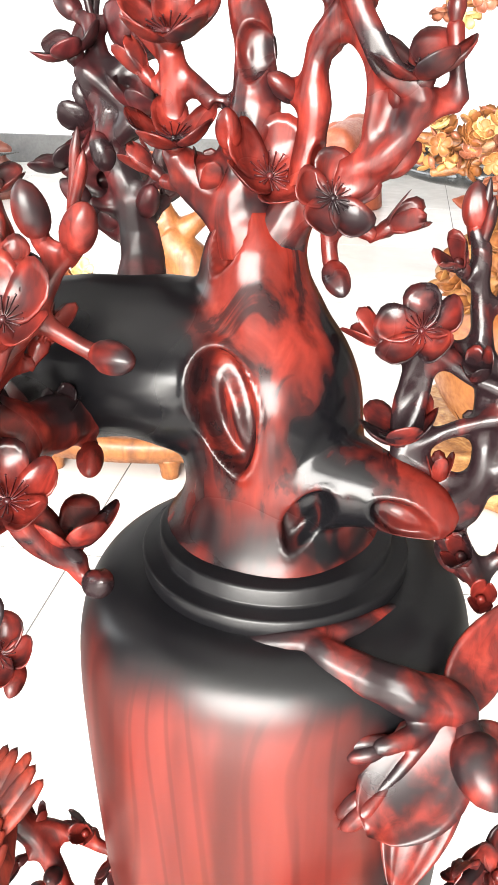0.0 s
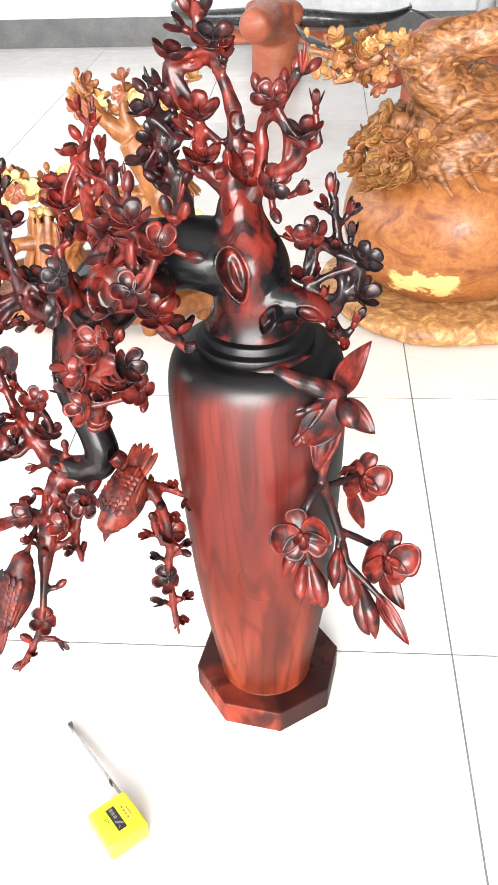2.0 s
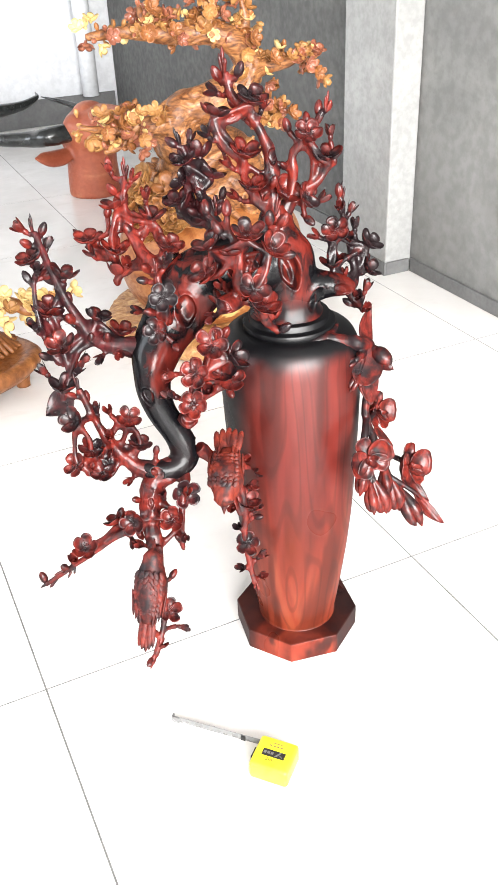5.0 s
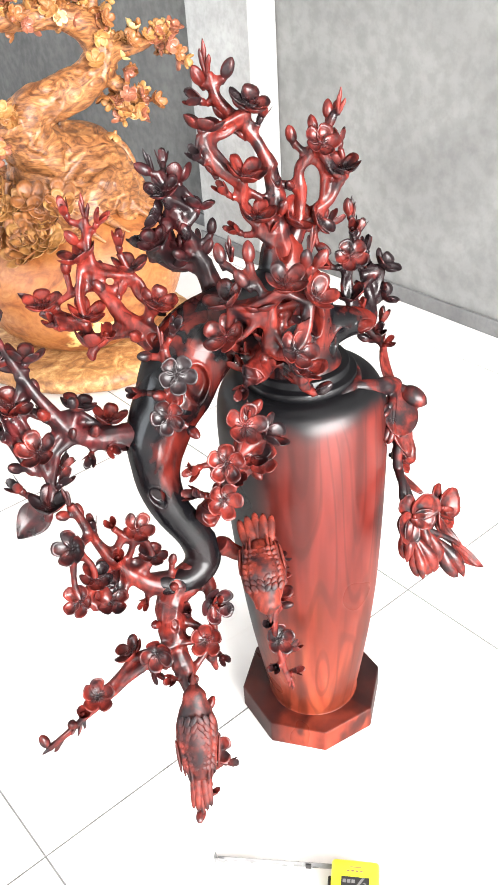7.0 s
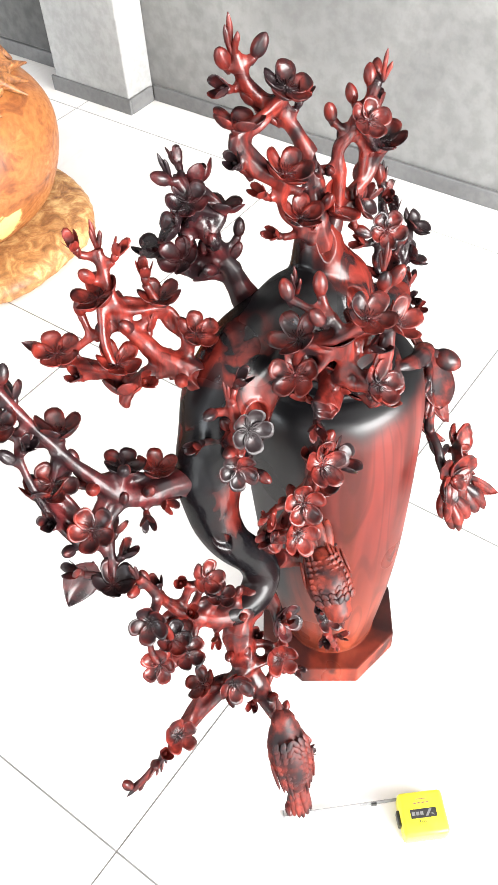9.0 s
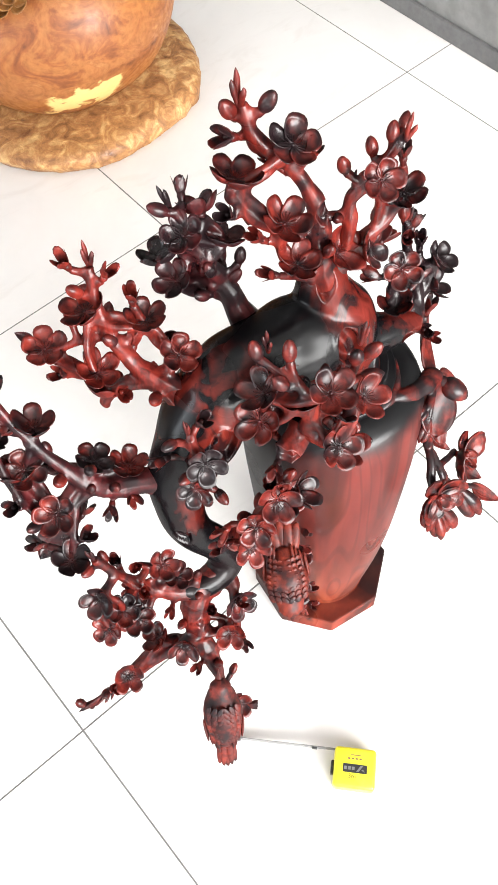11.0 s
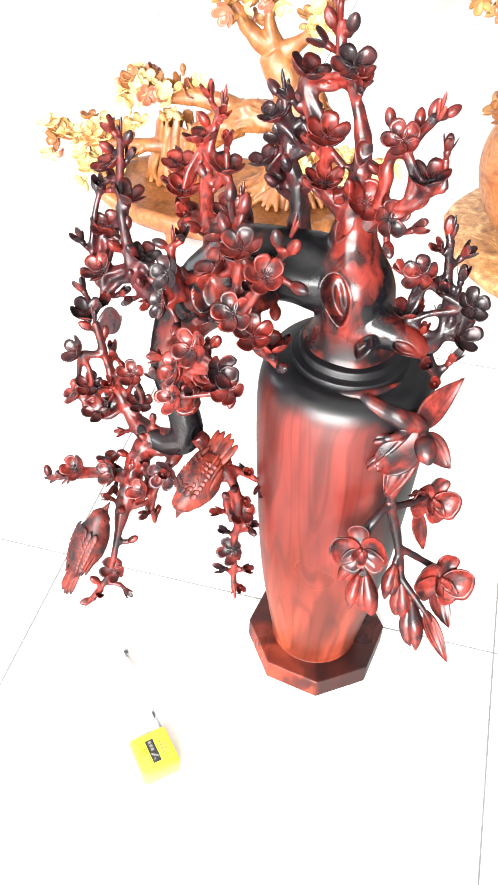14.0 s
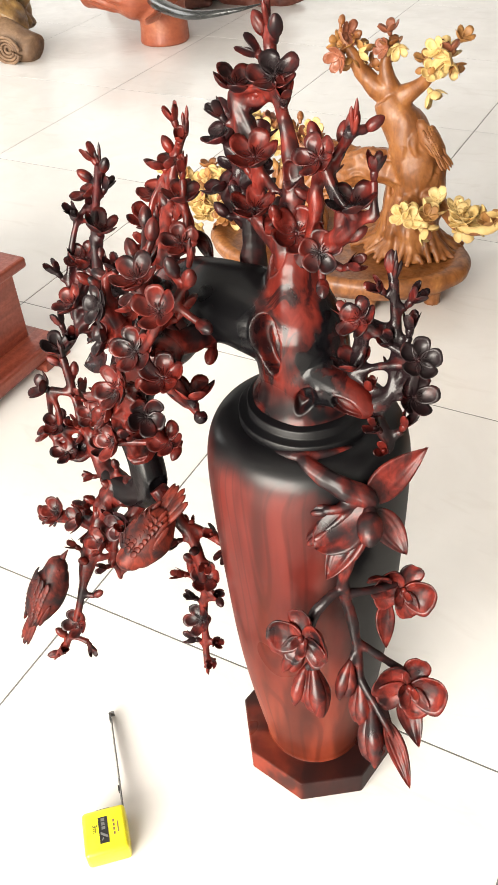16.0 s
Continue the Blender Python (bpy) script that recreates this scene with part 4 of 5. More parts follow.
# blossoms on the outer face of the limb
branch([(0.281, -0.056, 0.691, 0.014), (0.267, -0.078, 0.706, 0.010), (0.262, -0.087, 0.738, 0.007), (0.262, -0.081, 0.769, 0.004)], "dark",
    [(0.261, -0.101, 0.744), (0.250, -0.092, 0.692)],
    [(0.244, -0.051, 0.708), (0.245, -0.070, 0.761), (0.275, -0.081, 0.782), (0.271, -0.104, 0.668)],
    [((0.262, -0.077, 0.774), (0, 0.1, 1), 0.013)], out=(-0.4, -0.5, 0.6), size=0.0212, more=0.0, label="dark plum blossoms close on the limb")

# the far left spray
left_spray = branch([(0.252, -0.044, 0.648, 0.018), (0.218, -0.023, 0.646, 0.014), (0.182, -0.002, 0.658, 0.010), (0.162, 0.022, 0.693, 0.007), (0.150, 0.043, 0.733, 0.006), (0.141, 0.071, 0.774, 0.005), (0.136, 0.091, 0.805, 0.004)], "dark",
    [(0.159, 0.046, 0.745), (0.130, 0.038, 0.704), (0.192, 0.007, 0.689), (0.221, -0.008, 0.663), (0.130, -0.001, 0.659), (0.120, 0.078, 0.770), (0.120, 0.043, 0.692), (0.116, -0.029, 0.604)],
    [(0.123, 0.101, 0.807), (0.148, 0.088, 0.807), (0.148, 0.082, 0.781), (0.106, 0.011, 0.643), (0.101, 0.001, 0.620), (0.181, -0.007, 0.703), (0.121, 0.083, 0.792)],
    [((0.135, 0.097, 0.810), (0, 0.15, 1), 0.014)],
    [[(0.179, -0.000, 0.657, 0.007), (0.148, 0.004, 0.642, 0.005), (0.122, 0.006, 0.634, 0.004), (0.110, 0.028, 0.684, 0.003), (0.115, 0.053, 0.740, 0.003), (0.128, 0.063, 0.761, 0.003)], [(0.153, 0.004, 0.642, 0.006), (0.134, -0.014, 0.620, 0.005), (0.116, -0.026, 0.592, 0.004)]],
    more=0.0, stem=EBONY, label="dark left-hand spray of plum blossoms")
carve(left_spray, [((0.213, -0.040, 0.634), (-0.5, -0.85, 0.2), 0.017, 1.0), ((0.176, -0.016, 0.644), (-0.5, -0.85, 0.2), 0.011, 1.2)], 0.62, 0.0)
leaf_to(left_spray, (0.139, 0.030, 0.565), (0.098, 0.040, 0.530), (-0.5, -0.8, 0.4), 1.15, LEAF_DARK, "dark pointed leaf")

# the middle cluster beside the vase
mid_cluster = branch([(0.282, -0.100, 0.541, 0.016), (0.286, -0.117, 0.572, 0.011), (0.297, -0.129, 0.613, 0.008), (0.311, -0.140, 0.653, 0.006), (0.315, -0.145, 0.684, 0.004)], "mid",
    [(0.339, -0.151, 0.653), (0.283, -0.146, 0.639), (0.277, -0.142, 0.589), (0.344, -0.127, 0.603), (0.327, -0.136, 0.623)],
    [(0.256, -0.124, 0.599), (0.258, -0.124, 0.634), (0.332, -0.141, 0.687), (0.346, -0.117, 0.579)],
    [((0.316, -0.148, 0.689), (0, 0, 1), 0.013), ((0.254, -0.118, 0.630), (-0.3, 0, 1), 0.010)],
    [[(0.290, -0.118, 0.577, 0.007), (0.314, -0.121, 0.592, 0.005), (0.340, -0.120, 0.594, 0.004)]], out=(-0.2, -0.6, 0.5), label="red cluster of plum blossoms beside the vase")
carve(mid_cluster, [((0.278, -0.122, 0.547), (-0.3, -0.9, -0.1), 0.014, 1.4)], 0.62, 0.0)

# the lower left spray
low_left = branch([(0.250, -0.096, 0.460, 0.017), (0.222, -0.091, 0.462, 0.0165), (0.192, -0.079, 0.476, 0.011), (0.167, -0.066, 0.514, 0.008), (0.152, -0.057, 0.550, 0.006), (0.141, -0.050, 0.586, 0.005), (0.135, -0.045, 0.607, 0.004)], "mid",
    [(0.116, -0.070, 0.569), (0.131, -0.079, 0.520), (0.141, -0.085, 0.481), (0.159, -0.064, 0.502), (0.195, -0.078, 0.554), (0.206, -0.083, 0.510), (0.107, -0.078, 0.500)],
    [(0.145, -0.041, 0.587), (0.123, -0.049, 0.600), (0.171, -0.065, 0.566), (0.228, -0.093, 0.497)],
    [((0.134, -0.044, 0.610), (-0.1, 0.1, 1), 0.015)],
    [[(0.162, -0.064, 0.519, 0.005), (0.183, -0.066, 0.547, 0.004)], [(0.177, -0.071, 0.488, 0.007), (0.151, -0.081, 0.469, 0.005), (0.120, -0.085, 0.485, 0.004)]],
    out=(-0.2, -0.45, 0.7), size=0.0190, more=0.0, extra_buds=0.4, label="red lower spray of plum blossoms")
carve(low_left, [((0.217, -0.100, 0.458), (-0.4, -0.8, 0.4), 0.013, 1.4)], 0.62, 0.0)

# the hanging end of the limb, with its long side twig
hanging = branch([(0.252, -0.097, 0.458, 0.016), (0.226, -0.096, 0.450, 0.0175), (0.208, -0.101, 0.429, 0.017), (0.199, -0.117, 0.394, 0.0145), (0.193, -0.145, 0.356, 0.0115), (0.189, -0.167, 0.316, 0.006), (0.184, -0.188, 0.271, 0.005), (0.169, -0.202, 0.229, 0.004), (0.154, -0.209, 0.202, 0.003)], "mid",
    [(0.153, -0.088, 0.387), (0.170, -0.122, 0.400), (0.096, -0.091, 0.355), (0.227, -0.148, 0.402), (0.189, -0.193, 0.268)],
    [(0.145, -0.212, 0.195), (0.162, -0.207, 0.213), (0.203, -0.197, 0.230), (0.234, -0.142, 0.361), (0.239, -0.139, 0.345), (0.210, -0.164, 0.310), (0.075, -0.083, 0.331), (0.061, -0.079, 0.321), (0.180, -0.112, 0.367), (0.167, -0.110, 0.359)],
    [((0.041, -0.070, 0.297), (-0.8, 0.3, -0.55), 0.018), ((0.062, -0.080, 0.318), (-0.9, -0.1, -0.15), 0.014), ((0.074, -0.080, 0.318), (-0.6, -0.2, -0.8), 0.014), ((0.150, -0.211, 0.200), (-0.5, -0.2, -0.9), 0.014)],
    [[(0.199, -0.119, 0.388, 0.009), (0.170, -0.113, 0.382, 0.007), (0.138, -0.103, 0.368, 0.006), (0.105, -0.092, 0.343, 0.005), (0.073, -0.081, 0.321, 0.004), (0.046, -0.072, 0.301, 0.0035), (0.029, -0.066, 0.290, 0.002)], [(0.202, -0.106, 0.417, 0.006), (0.227, -0.126, 0.411, 0.005), (0.234, -0.138, 0.380, 0.004), (0.206, -0.140, 0.356, 0.005)],
     [(0.266, -0.096, 0.454, 0.010), (0.263, -0.112, 0.445, 0.009), (0.254, -0.126, 0.434, 0.007), (0.243, -0.142, 0.405, 0.006), (0.237, -0.146, 0.375, 0.005), (0.238, -0.142, 0.345, 0.004)]],
    out=(-0.3, -0.5, 0.4), size=0.0200, more=0.0, extra_buds=2.2, label="red hanging branch with a long twig")
carve(hanging, [((0.204, -0.114, 0.423), (-0.3, -0.9, 0.1), 0.009, 0.0)], 0.62, 0.0)
part("plum_blossom", PLUM_BLACK[1], hanging, "black-stained blossom", place=facing((0.255, -0.133, 0.434), (-0.1, -0.9, 0.35), 0.4, 0.023))

# the short spray hanging by the vase
branch([(0.294, -0.101, 0.487, 0.012), (0.328, -0.107, 0.448, 0.008), (0.352, -0.113, 0.411, 0.007), (0.359, -0.120, 0.360, 0.006), (0.355, -0.123, 0.304, 0.005), (0.358, -0.134, 0.249, 0.004), (0.361, -0.143, 0.213, 0.003)], "mid",
    [(0.364, -0.118, 0.368), (0.355, -0.132, 0.295)],
    [(0.375, -0.134, 0.260), (0.344, -0.136, 0.251), (0.381, -0.121, 0.334), (0.372, -0.143, 0.226), (0.341, -0.118, 0.396), (0.377, -0.121, 0.349)],
    [((0.363, -0.145, 0.214), (0.02, -0.15, -1), 0.013)],
    [[(0.328, -0.107, 0.448, 0.006), (0.357, -0.098, 0.431, 0.005), (0.379, -0.097, 0.420, 0.004)], [(0.352, -0.113, 0.409, 0.005), (0.340, -0.117, 0.386, 0.005), (0.350, -0.122, 0.350, 0.004)]],
    out=(-0.2, -0.8, 0.3), size=0.020, more=0.0, extra_buds=4.5, label="red short spray hanging beside the vase")


def ellipsoid(soup, centre, ax, side, up, a, b, c, seg=10, rings=3):
    s = Soup()
    dome(s, (0, 0, 0), 1.0, seg, rings)
    soup.add([Vector(centre) + side * v.x * b + up * v.y * c + ax * v.z * a for v in s.v], s.f)


def bird_mesh(name, head, tail, back, girth, tail_width=0.30, wood=BIRD_WOOD):
    """A small perched bird from tail to head: plump body, small head with a beak, scaled back, folded wings and a closed tail."""
    s = Soup()
    h, t, up = Vector(head), Vector(tail), Vector(back).normalized()
    ax = (h - t)
    ln = ax.length
    ax.normalize()
    up = (up - ax * up.dot(ax)).normalized()
    side = ax.cross(up)

    def at(f, a=0.0, b=0.0):
        return t + ax * ln * f + side * a * girth + up * b * girth

    tube(s, [(*at(0.26), girth * 0.40), (*at(0.38), girth * 0.72), (*at(0.52), girth * 0.98), (*at(0.66), girth), (*at(0.77), girth * 0.82), (*at(0.86, 0, 0.1), girth * 0.62), (*at(0.93, 0, 0.12), girth * 0.52), (*at(0.99, 0, 0.05), girth * 0.2)], 20, 6, 0.03, freq=90)
    tube(s, [(*at(0.96, 0, 0.05), girth * 0.24), (*at(1.02, 0, -0.02), girth * 0.13), (*at(1.08, 0, -0.1), girth * 0.02)], 8, 3, 0)
    for k in range(5):
        a = (k - 2) * tail_width
        lean = (ax - side * a * girth * 1.6 / ln).normalized()
        ellipsoid(s, at(0.19 + 0.012 * abs(k - 2), a * 0.95, 0.12 + 0.06 * (k % 2)), lean, side, up, ln * (0.215 - 0.012 * abs(k - 2)), girth * (0.13 + tail_width * 0.42), girth * 0.12)
    for r in range(8):
        for c in range(-3, 3):
            o = (c + 0.5) * 0.30
            sgn = 1 if o > 0 else -1
            f = 0.76 - 0.052 * r - 0.02 * abs(o)
            w = 1 - 0.055 * max(0, r - 3)
            rise = math.sqrt(max(0.05, 1 - (o * 0.95) ** 2)) * (0.985 - 0.010 * max(0, r - 1.5) ** 2)
            ellipsoid(s, at(f, o * w, rise - 0.015), (-ax + up * 0.10 + side * sgn * (0.30 + 0.2 * (abs(c + 0.5) < 1))).normalized(), (side - up * o * 0.7).normalized(), (up + side * o * 0.7).normalized(), ln * 0.046, girth * 0.165, girth * 0.040, 8, 3)
    for sgn in (-1, 1):
        for r in range(4):
            o = sgn * (0.96 - 0.15 * r)
            ellipsoid(s, at(0.46 - 0.035 * r, o * (1 - 0.05 * r), 0.22 + 0.07 * r), (ax + side * sgn * 0.10).normalized(), up, side, ln * 0.135, girth * 0.17, girth * 0.09, 8, 3)
        ellipsoid(s, at(0.915, sgn * 0.50, 0.26), ax, up, side, girth * 0.09, girth * 0.09, girth * 0.06, 8, 3)
    return s.mesh(name, wood)


vpart("bird", bird_mesh("bird", (0.2945, -0.190, 0.428), (0.345, -0.110, 0.510), (-0.5, -0.6, 0.5), 0.0275, 0.30), label="carved red bird resting head down")
vpart("bird", bird_mesh("bird", (0.181, -0.178, 0.386), (0.131, -0.242, 0.254), (-0.45, -0.75, 0.35), 0.0250, 0.17, BIRD_DARK), label="carved dark red bird with a long tail")

# the orchid spray down the side of the vase
orchid = Soup()
STEM = [(0.500, -0.118, 0.634, 0.004), (0.514, -0.128, 0.631, 0.009), (0.538, -0.132, 0.623, 0.011), (0.562, -0.130, 0.613, 0.012), (0.582, -0.126, 0.601, 0.012), (0.580, -0.138, 0.565, 0.008), (0.572, -0.148, 0.530, 0.007), (0.567, -0.152, 0.495, 0.007), (0.578, -0.156, 0.455, 0.0065), (0.591, -0.166, 0.415, 0.006), (0.602, -0.180, 0.375, 0.0055), (0.625, -0.195, 0.340, 0.0045)]
tube(orchid, STEM, 10, 6, 0.15, freq=60)
for row in ([(0.590, -0.164, 0.420, 0.006), (0.615, -0.160, 0.405, 0.005), (0.645, -0.152, 0.380, 0.005)], [(0.572, -0.150, 0.480, 0.006), (0.592, -0.135, 0.478, 0.005), (0.612, -0.105, 0.468, 0.005)],
            [(0.568, -0.152, 0.490, 0.006), (0.556, -0.170, 0.482, 0.006), (0.545, -0.186, 0.460, 0.006), (0.548, -0.198, 0.425, 0.005), (0.556, -0.205, 0.395, 0.004)], [(0.552, -0.200, 0.410, 0.004), (0.545, -0.206, 0.395, 0.004), (0.543, -0.210, 0.385, 0.003)],
            [(0.576, -0.130, 0.603, 0.007), (0.556, -0.146, 0.598, 0.005), (0.544, -0.150, 0.595, 0.004)], [(0.574, -0.134, 0.598, 0.006), (0.552, -0.152, 0.575, 0.004), (0.542, -0.158, 0.566, 0.004)],
            [(0.602, -0.180, 0.375, 0.005), (0.606, -0.186, 0.355, 0.004)], [(0.591, -0.168, 0.412, 0.005), (0.588, -0.182, 0.396, 0.004)], [(0.602, -0.180, 0.378, 0.005), (0.640, -0.200, 0.345, 0.004), (0.652, -0.205, 0.330, 0.003)]):
    tube(orchid, row, 8, 4, 0.15, freq=70)
# the stem's root spreads over the shoulder below the collar
tube(orchid, [(0.470, -0.128, 0.629, 0.003), (0.490, -0.126, 0.632, 0.006), (0.508, -0.124, 0.633, 0.008), (0.530, -0.110, 0.634, 0.006), (0.550, -0.088, 0.633, 0.003)], 8, 4, 0.1, freq=60)
orchid_ob = fuse(vpart("orchid_stem", orchid, ROSE, "red orchid stem climbing down the vase"), 0.0016, 3)
for k, (at, way, s, spin) in enumerate((((0.543, -0.203, 0.447), (-0.15, -0.95, 0.35), 0.037, 0.35), ((0.620, -0.108, 0.464), (0.45, -0.75, 0.35), 0.035, -0.5), ((0.653, -0.164, 0.375), (0.35, -0.8, 0.40), 0.040, -0.35))):
    part("orchid_flower", ORCHID[k], orchid_ob, place=facing(at, way, spin, s))


leaf_to(orchid_ob, (0.582, -0.128, 0.600), (0.615, -0.062, 0.636), (0.5, -0.8, 0.5), 0.70)
leaf_to(orchid_ob, (0.586, -0.136, 0.604), (0.544, -0.178, 0.568), (-0.2, -0.8, 0.65), 1.0, LEAF_BLUNT)
leaf_to(orchid_ob, (0.580, -0.136, 0.598), (0.559, -0.166, 0.522), (0.0, -0.95, 0.3), 0.85, LEAF_RIBBED)
leaf_to(orchid_ob, (0.592, -0.130, 0.598), (0.624, -0.126, 0.548), (0.5, -0.8, 0.4), 0.95, LEAF_RIBBED)
leaf_to(orchid_ob, (0.606, -0.118, 0.452), (0.616, -0.150, 0.412), (0.5, -0.8, 0.1), 0.7)
leaf_to(orchid_ob, (0.606, -0.112, 0.470), (0.590, -0.138, 0.505), (-0.1, -0.9, 0.4), 0.9, LEAF_RIBBED)
leaf_to(orchid_ob, (0.648, -0.165, 0.360), (0.673, -0.180, 0.302), (0.4, -0.8, 0.4), 0.7)
leaf_to(orchid_ob, (0.640, -0.198, 0.345), (0.680, -0.219, 0.278), (0.3, -0.9, 0.4), 0.5, LEAF_RIBBED)
part("bud", BUD[0], orchid_ob, place=facing((0.594, -0.148, 0.592), (0.35, -0.8, -0.4), 1.0, 0.033))
for foot, tip in (((0.552, -0.146, 0.596), (0.527, -0.152, 0.590)), ((0.550, -0.154, 0.572), (0.529, -0.162, 0.550)), ((0.588, -0.182, 0.396), (0.586, -0.198, 0.352)), ((0.604, -0.184, 0.365), (0.614, -0.197, 0.310)),
                  ((0.622, -0.194, 0.342), (0.638, -0.224, 0.288)), ((0.556, -0.205, 0.392), (0.571, -0.222, 0.336)), ((0.545, -0.208, 0.392), (0.542, -0.225, 0.349)), ((0.538, -0.200, 0.425), (0.522, -0.212, 0.385))):
    way = Vector(tip) - Vector(foot)
    part("orchid_bud", POD[int(way.length * 1000) % 2], orchid_ob, place=facing(foot, way, way.length * 300, way.length))


# ---- tape measure on the floor ----
E1, E2 = Vector((0.667, -0.745, 0)), Vector((-0.745, -0.667, 0))
tape = thing("tape_measure", 0.2937, -0.343, 0, "yellow pocket tape measure lying on the floor, pulled out", "tape measure")
turn = Matrix((E1, -E2, Vector((0, 0, 1)))).transposed().to_4x4()
case_bm = bevel_box(-0.033, 0.033, -0.031, 0.031, 0.0, 0.036, 0.006, 3)
part("case", bm_mesh(case_bm, "case", TAPE_YELLOW, True), tape, "bright yellow plastic case", turn)
part("label", bm_mesh(bevel_box(-0.019, 0.019, -0.008, 0.005, 0.0362, 0.0366, 0), "label", BLACK_PLASTIC), tape, "black printed label", turn)
mark = Soup()
mark.add([(0.002, -0.006, 0.0369), (0.006, -0.006, 0.0369), (0.013, 0.004, 0.0369), (0.009, 0.004, 0.0369), (0.010, -0.003, 0.0369), (0.016, -0.006, 0.0369), (0.013, -0.002, 0.0369)], [(0, 1, 2, 3), (4, 5, 6)])
for k in range(3):
    x0 = -0.017 + 0.006 * k
    mark.add([(x0, -0.004, 0.0369), (x0 + 0.0045, -0.004, 0.0369), (x0 + 0.0045, 0.001, 0.0369), (x0, 0.001, 0.0369)], [(0, 1, 2, 3)])
part("logo", mark.mesh("logo", STEEL, False), tape, "pale printed shapes", turn)
text = bpy.data.curves.new("size_mark", "FONT")
text.body, text.size, text.align_x = "3m", 0.010, "CENTER"
size_mark = new("size_mark", text)
me_text = bpy.data.meshes.new_from_object(size_mark)
bpy.data.objects.remove(size_mark)
me_text.materials.append(BLACK_PLASTIC)
part("size_mark", me_text, tape, "black print reading 3m", turn @ pose(-0.004, -0.0165, 0.0366))
bars = Soup()
for k in range(4):
    bars.add([(-0.012 + 0.006 * k, 0.012, 0.0366), (-0.008 + 0.006 * k, 0.012, 0.0366), (-0.008 + 0.006 * k, 0.0145, 0.0366), (-0.012 + 0.006 * k, 0.0145, 0.0366)], [(0, 1, 2, 3)])
bars.add([(-0.008, 0.018, 0.0366), (0.008, 0.018, 0.0366), (0.008, 0.0195, 0.0366), (-0.008, 0.0195, 0.0366)], [(0, 1, 2, 3)])
part("print", bars.mesh("print", ROOTBROWN, False), tape, "small unreadable print", turn)
part("lock", bm_mesh(bevel_box(-0.0375, -0.0325, -0.012, 0.010, 0.010, 0.026, 0.002), "lock", BLACK_PLASTIC), tape, "black lock button", turn)
blade = Soup()
for x0, x1 in ((-0.196, -0.030),):
    for yy, sgn in ((0.0265, 1),):
        cols = 24
        vs = []
        for i in range(cols + 1):
            f = i / cols
            x = x0 + (x1 - x0) * f
            lift = 0.001 + 0.009 * f
            vs += [(x, yy + 0.0012, lift), (x, yy - 0.0008, lift + 0.0065), (x, yy + 0.0012, lift + 0.013), (x, yy + 0.0020, lift + 0.0125), (x, yy, lift + 0.0065), (x, yy + 0.0020, lift + 0.0005)]
        blade.add(vs, [(6 * i + k, 6 * i + (k + 1) % 6, 6 * i + 6 + (k + 1) % 6, 6 * i + 6 + k) for i in range(cols) for k in range(6)])
part("blade", blade.mesh("blade", STEEL, False), tape, "pale steel blade pulled out on edge", turn)
ticks = Soup()
for k in range(15):
    x = -0.190 + 0.010 * k
    f = (x + 0.196) / 0.166
    zb = 0.001 + 0.009 * f
    hgt = 0.006 if k % 5 else 0.010
    box(ticks, x - 0.0004, x + 0.0004, 0.0278, 0.0284, zb + 0.013 - hgt * 0.4, zb + 0.0132)
box(ticks, -0.070, -0.062, 0.0245, 0.0284, 0.0105, 0.0195)
part("ticks", ticks.mesh("ticks", BLACK_PLASTIC, False), tape, "black scale marks", turn)
hook = bevel_box(-0.200, -0.186, 0.0250, 0.0262, 0.001, 0.0135, 0.0004, 1)
part("hook", bm_mesh(hook, "hook", STEEL), tape, "bent steel end hook", turn)
part("hook_lip", bm_mesh(bevel_box(-0.2015, -0.1995, 0.0262, 0.034, 0.001, 0.0135, 0.0004, 1), "hook_lip", STEEL), tape, "bent lip of the hook", turn)


# ---- the big burl pot with a carved tree on it ----
PX, PY = 0.975, 1.405
slab_soup = Soup()
lathe(slab_soup, [(0.02, 0.0), (0.325, 0.0), (0.345, 0.012), (0.350, 0.035), (0.340, 0.052), (0.315, 0.058), (0.05, 0.058)], (PX, PY), 120, 0.14)
for v in slab_soup.v:
    d = math.hypot(v.x - PX, v.y - PY)
    if d > 0.28:
        g = noise.noise(Vector((v.x * 40, v.y * 40, v.z * 60)))
        v.x += (v.x - PX) / d * g * 0.006
        v.y += (v.y - PY) / d * g * 0.006
whole("wood_slab", slab_soup.mesh("wood_slab", SLAB), "live-edge burl wood slab under the round pot", "slab", place=pose(-0.035, -0.025, 0))

pot = thing("burl_pot", PX - 0.035, PY - 0.025, 0.058, "round polished burl wood pot with a carved flowering tree", "pot")
TO_POT = Matrix.Translation((-PX, -PY, -0.058))


def ppart(name, soup, material, label=""):
    ob = part(name, soup.mesh(name, material) if isinstance(soup, Soup) else soup, pot, label)
    ob.matrix_parent_inverse = TO_POT
    return ob



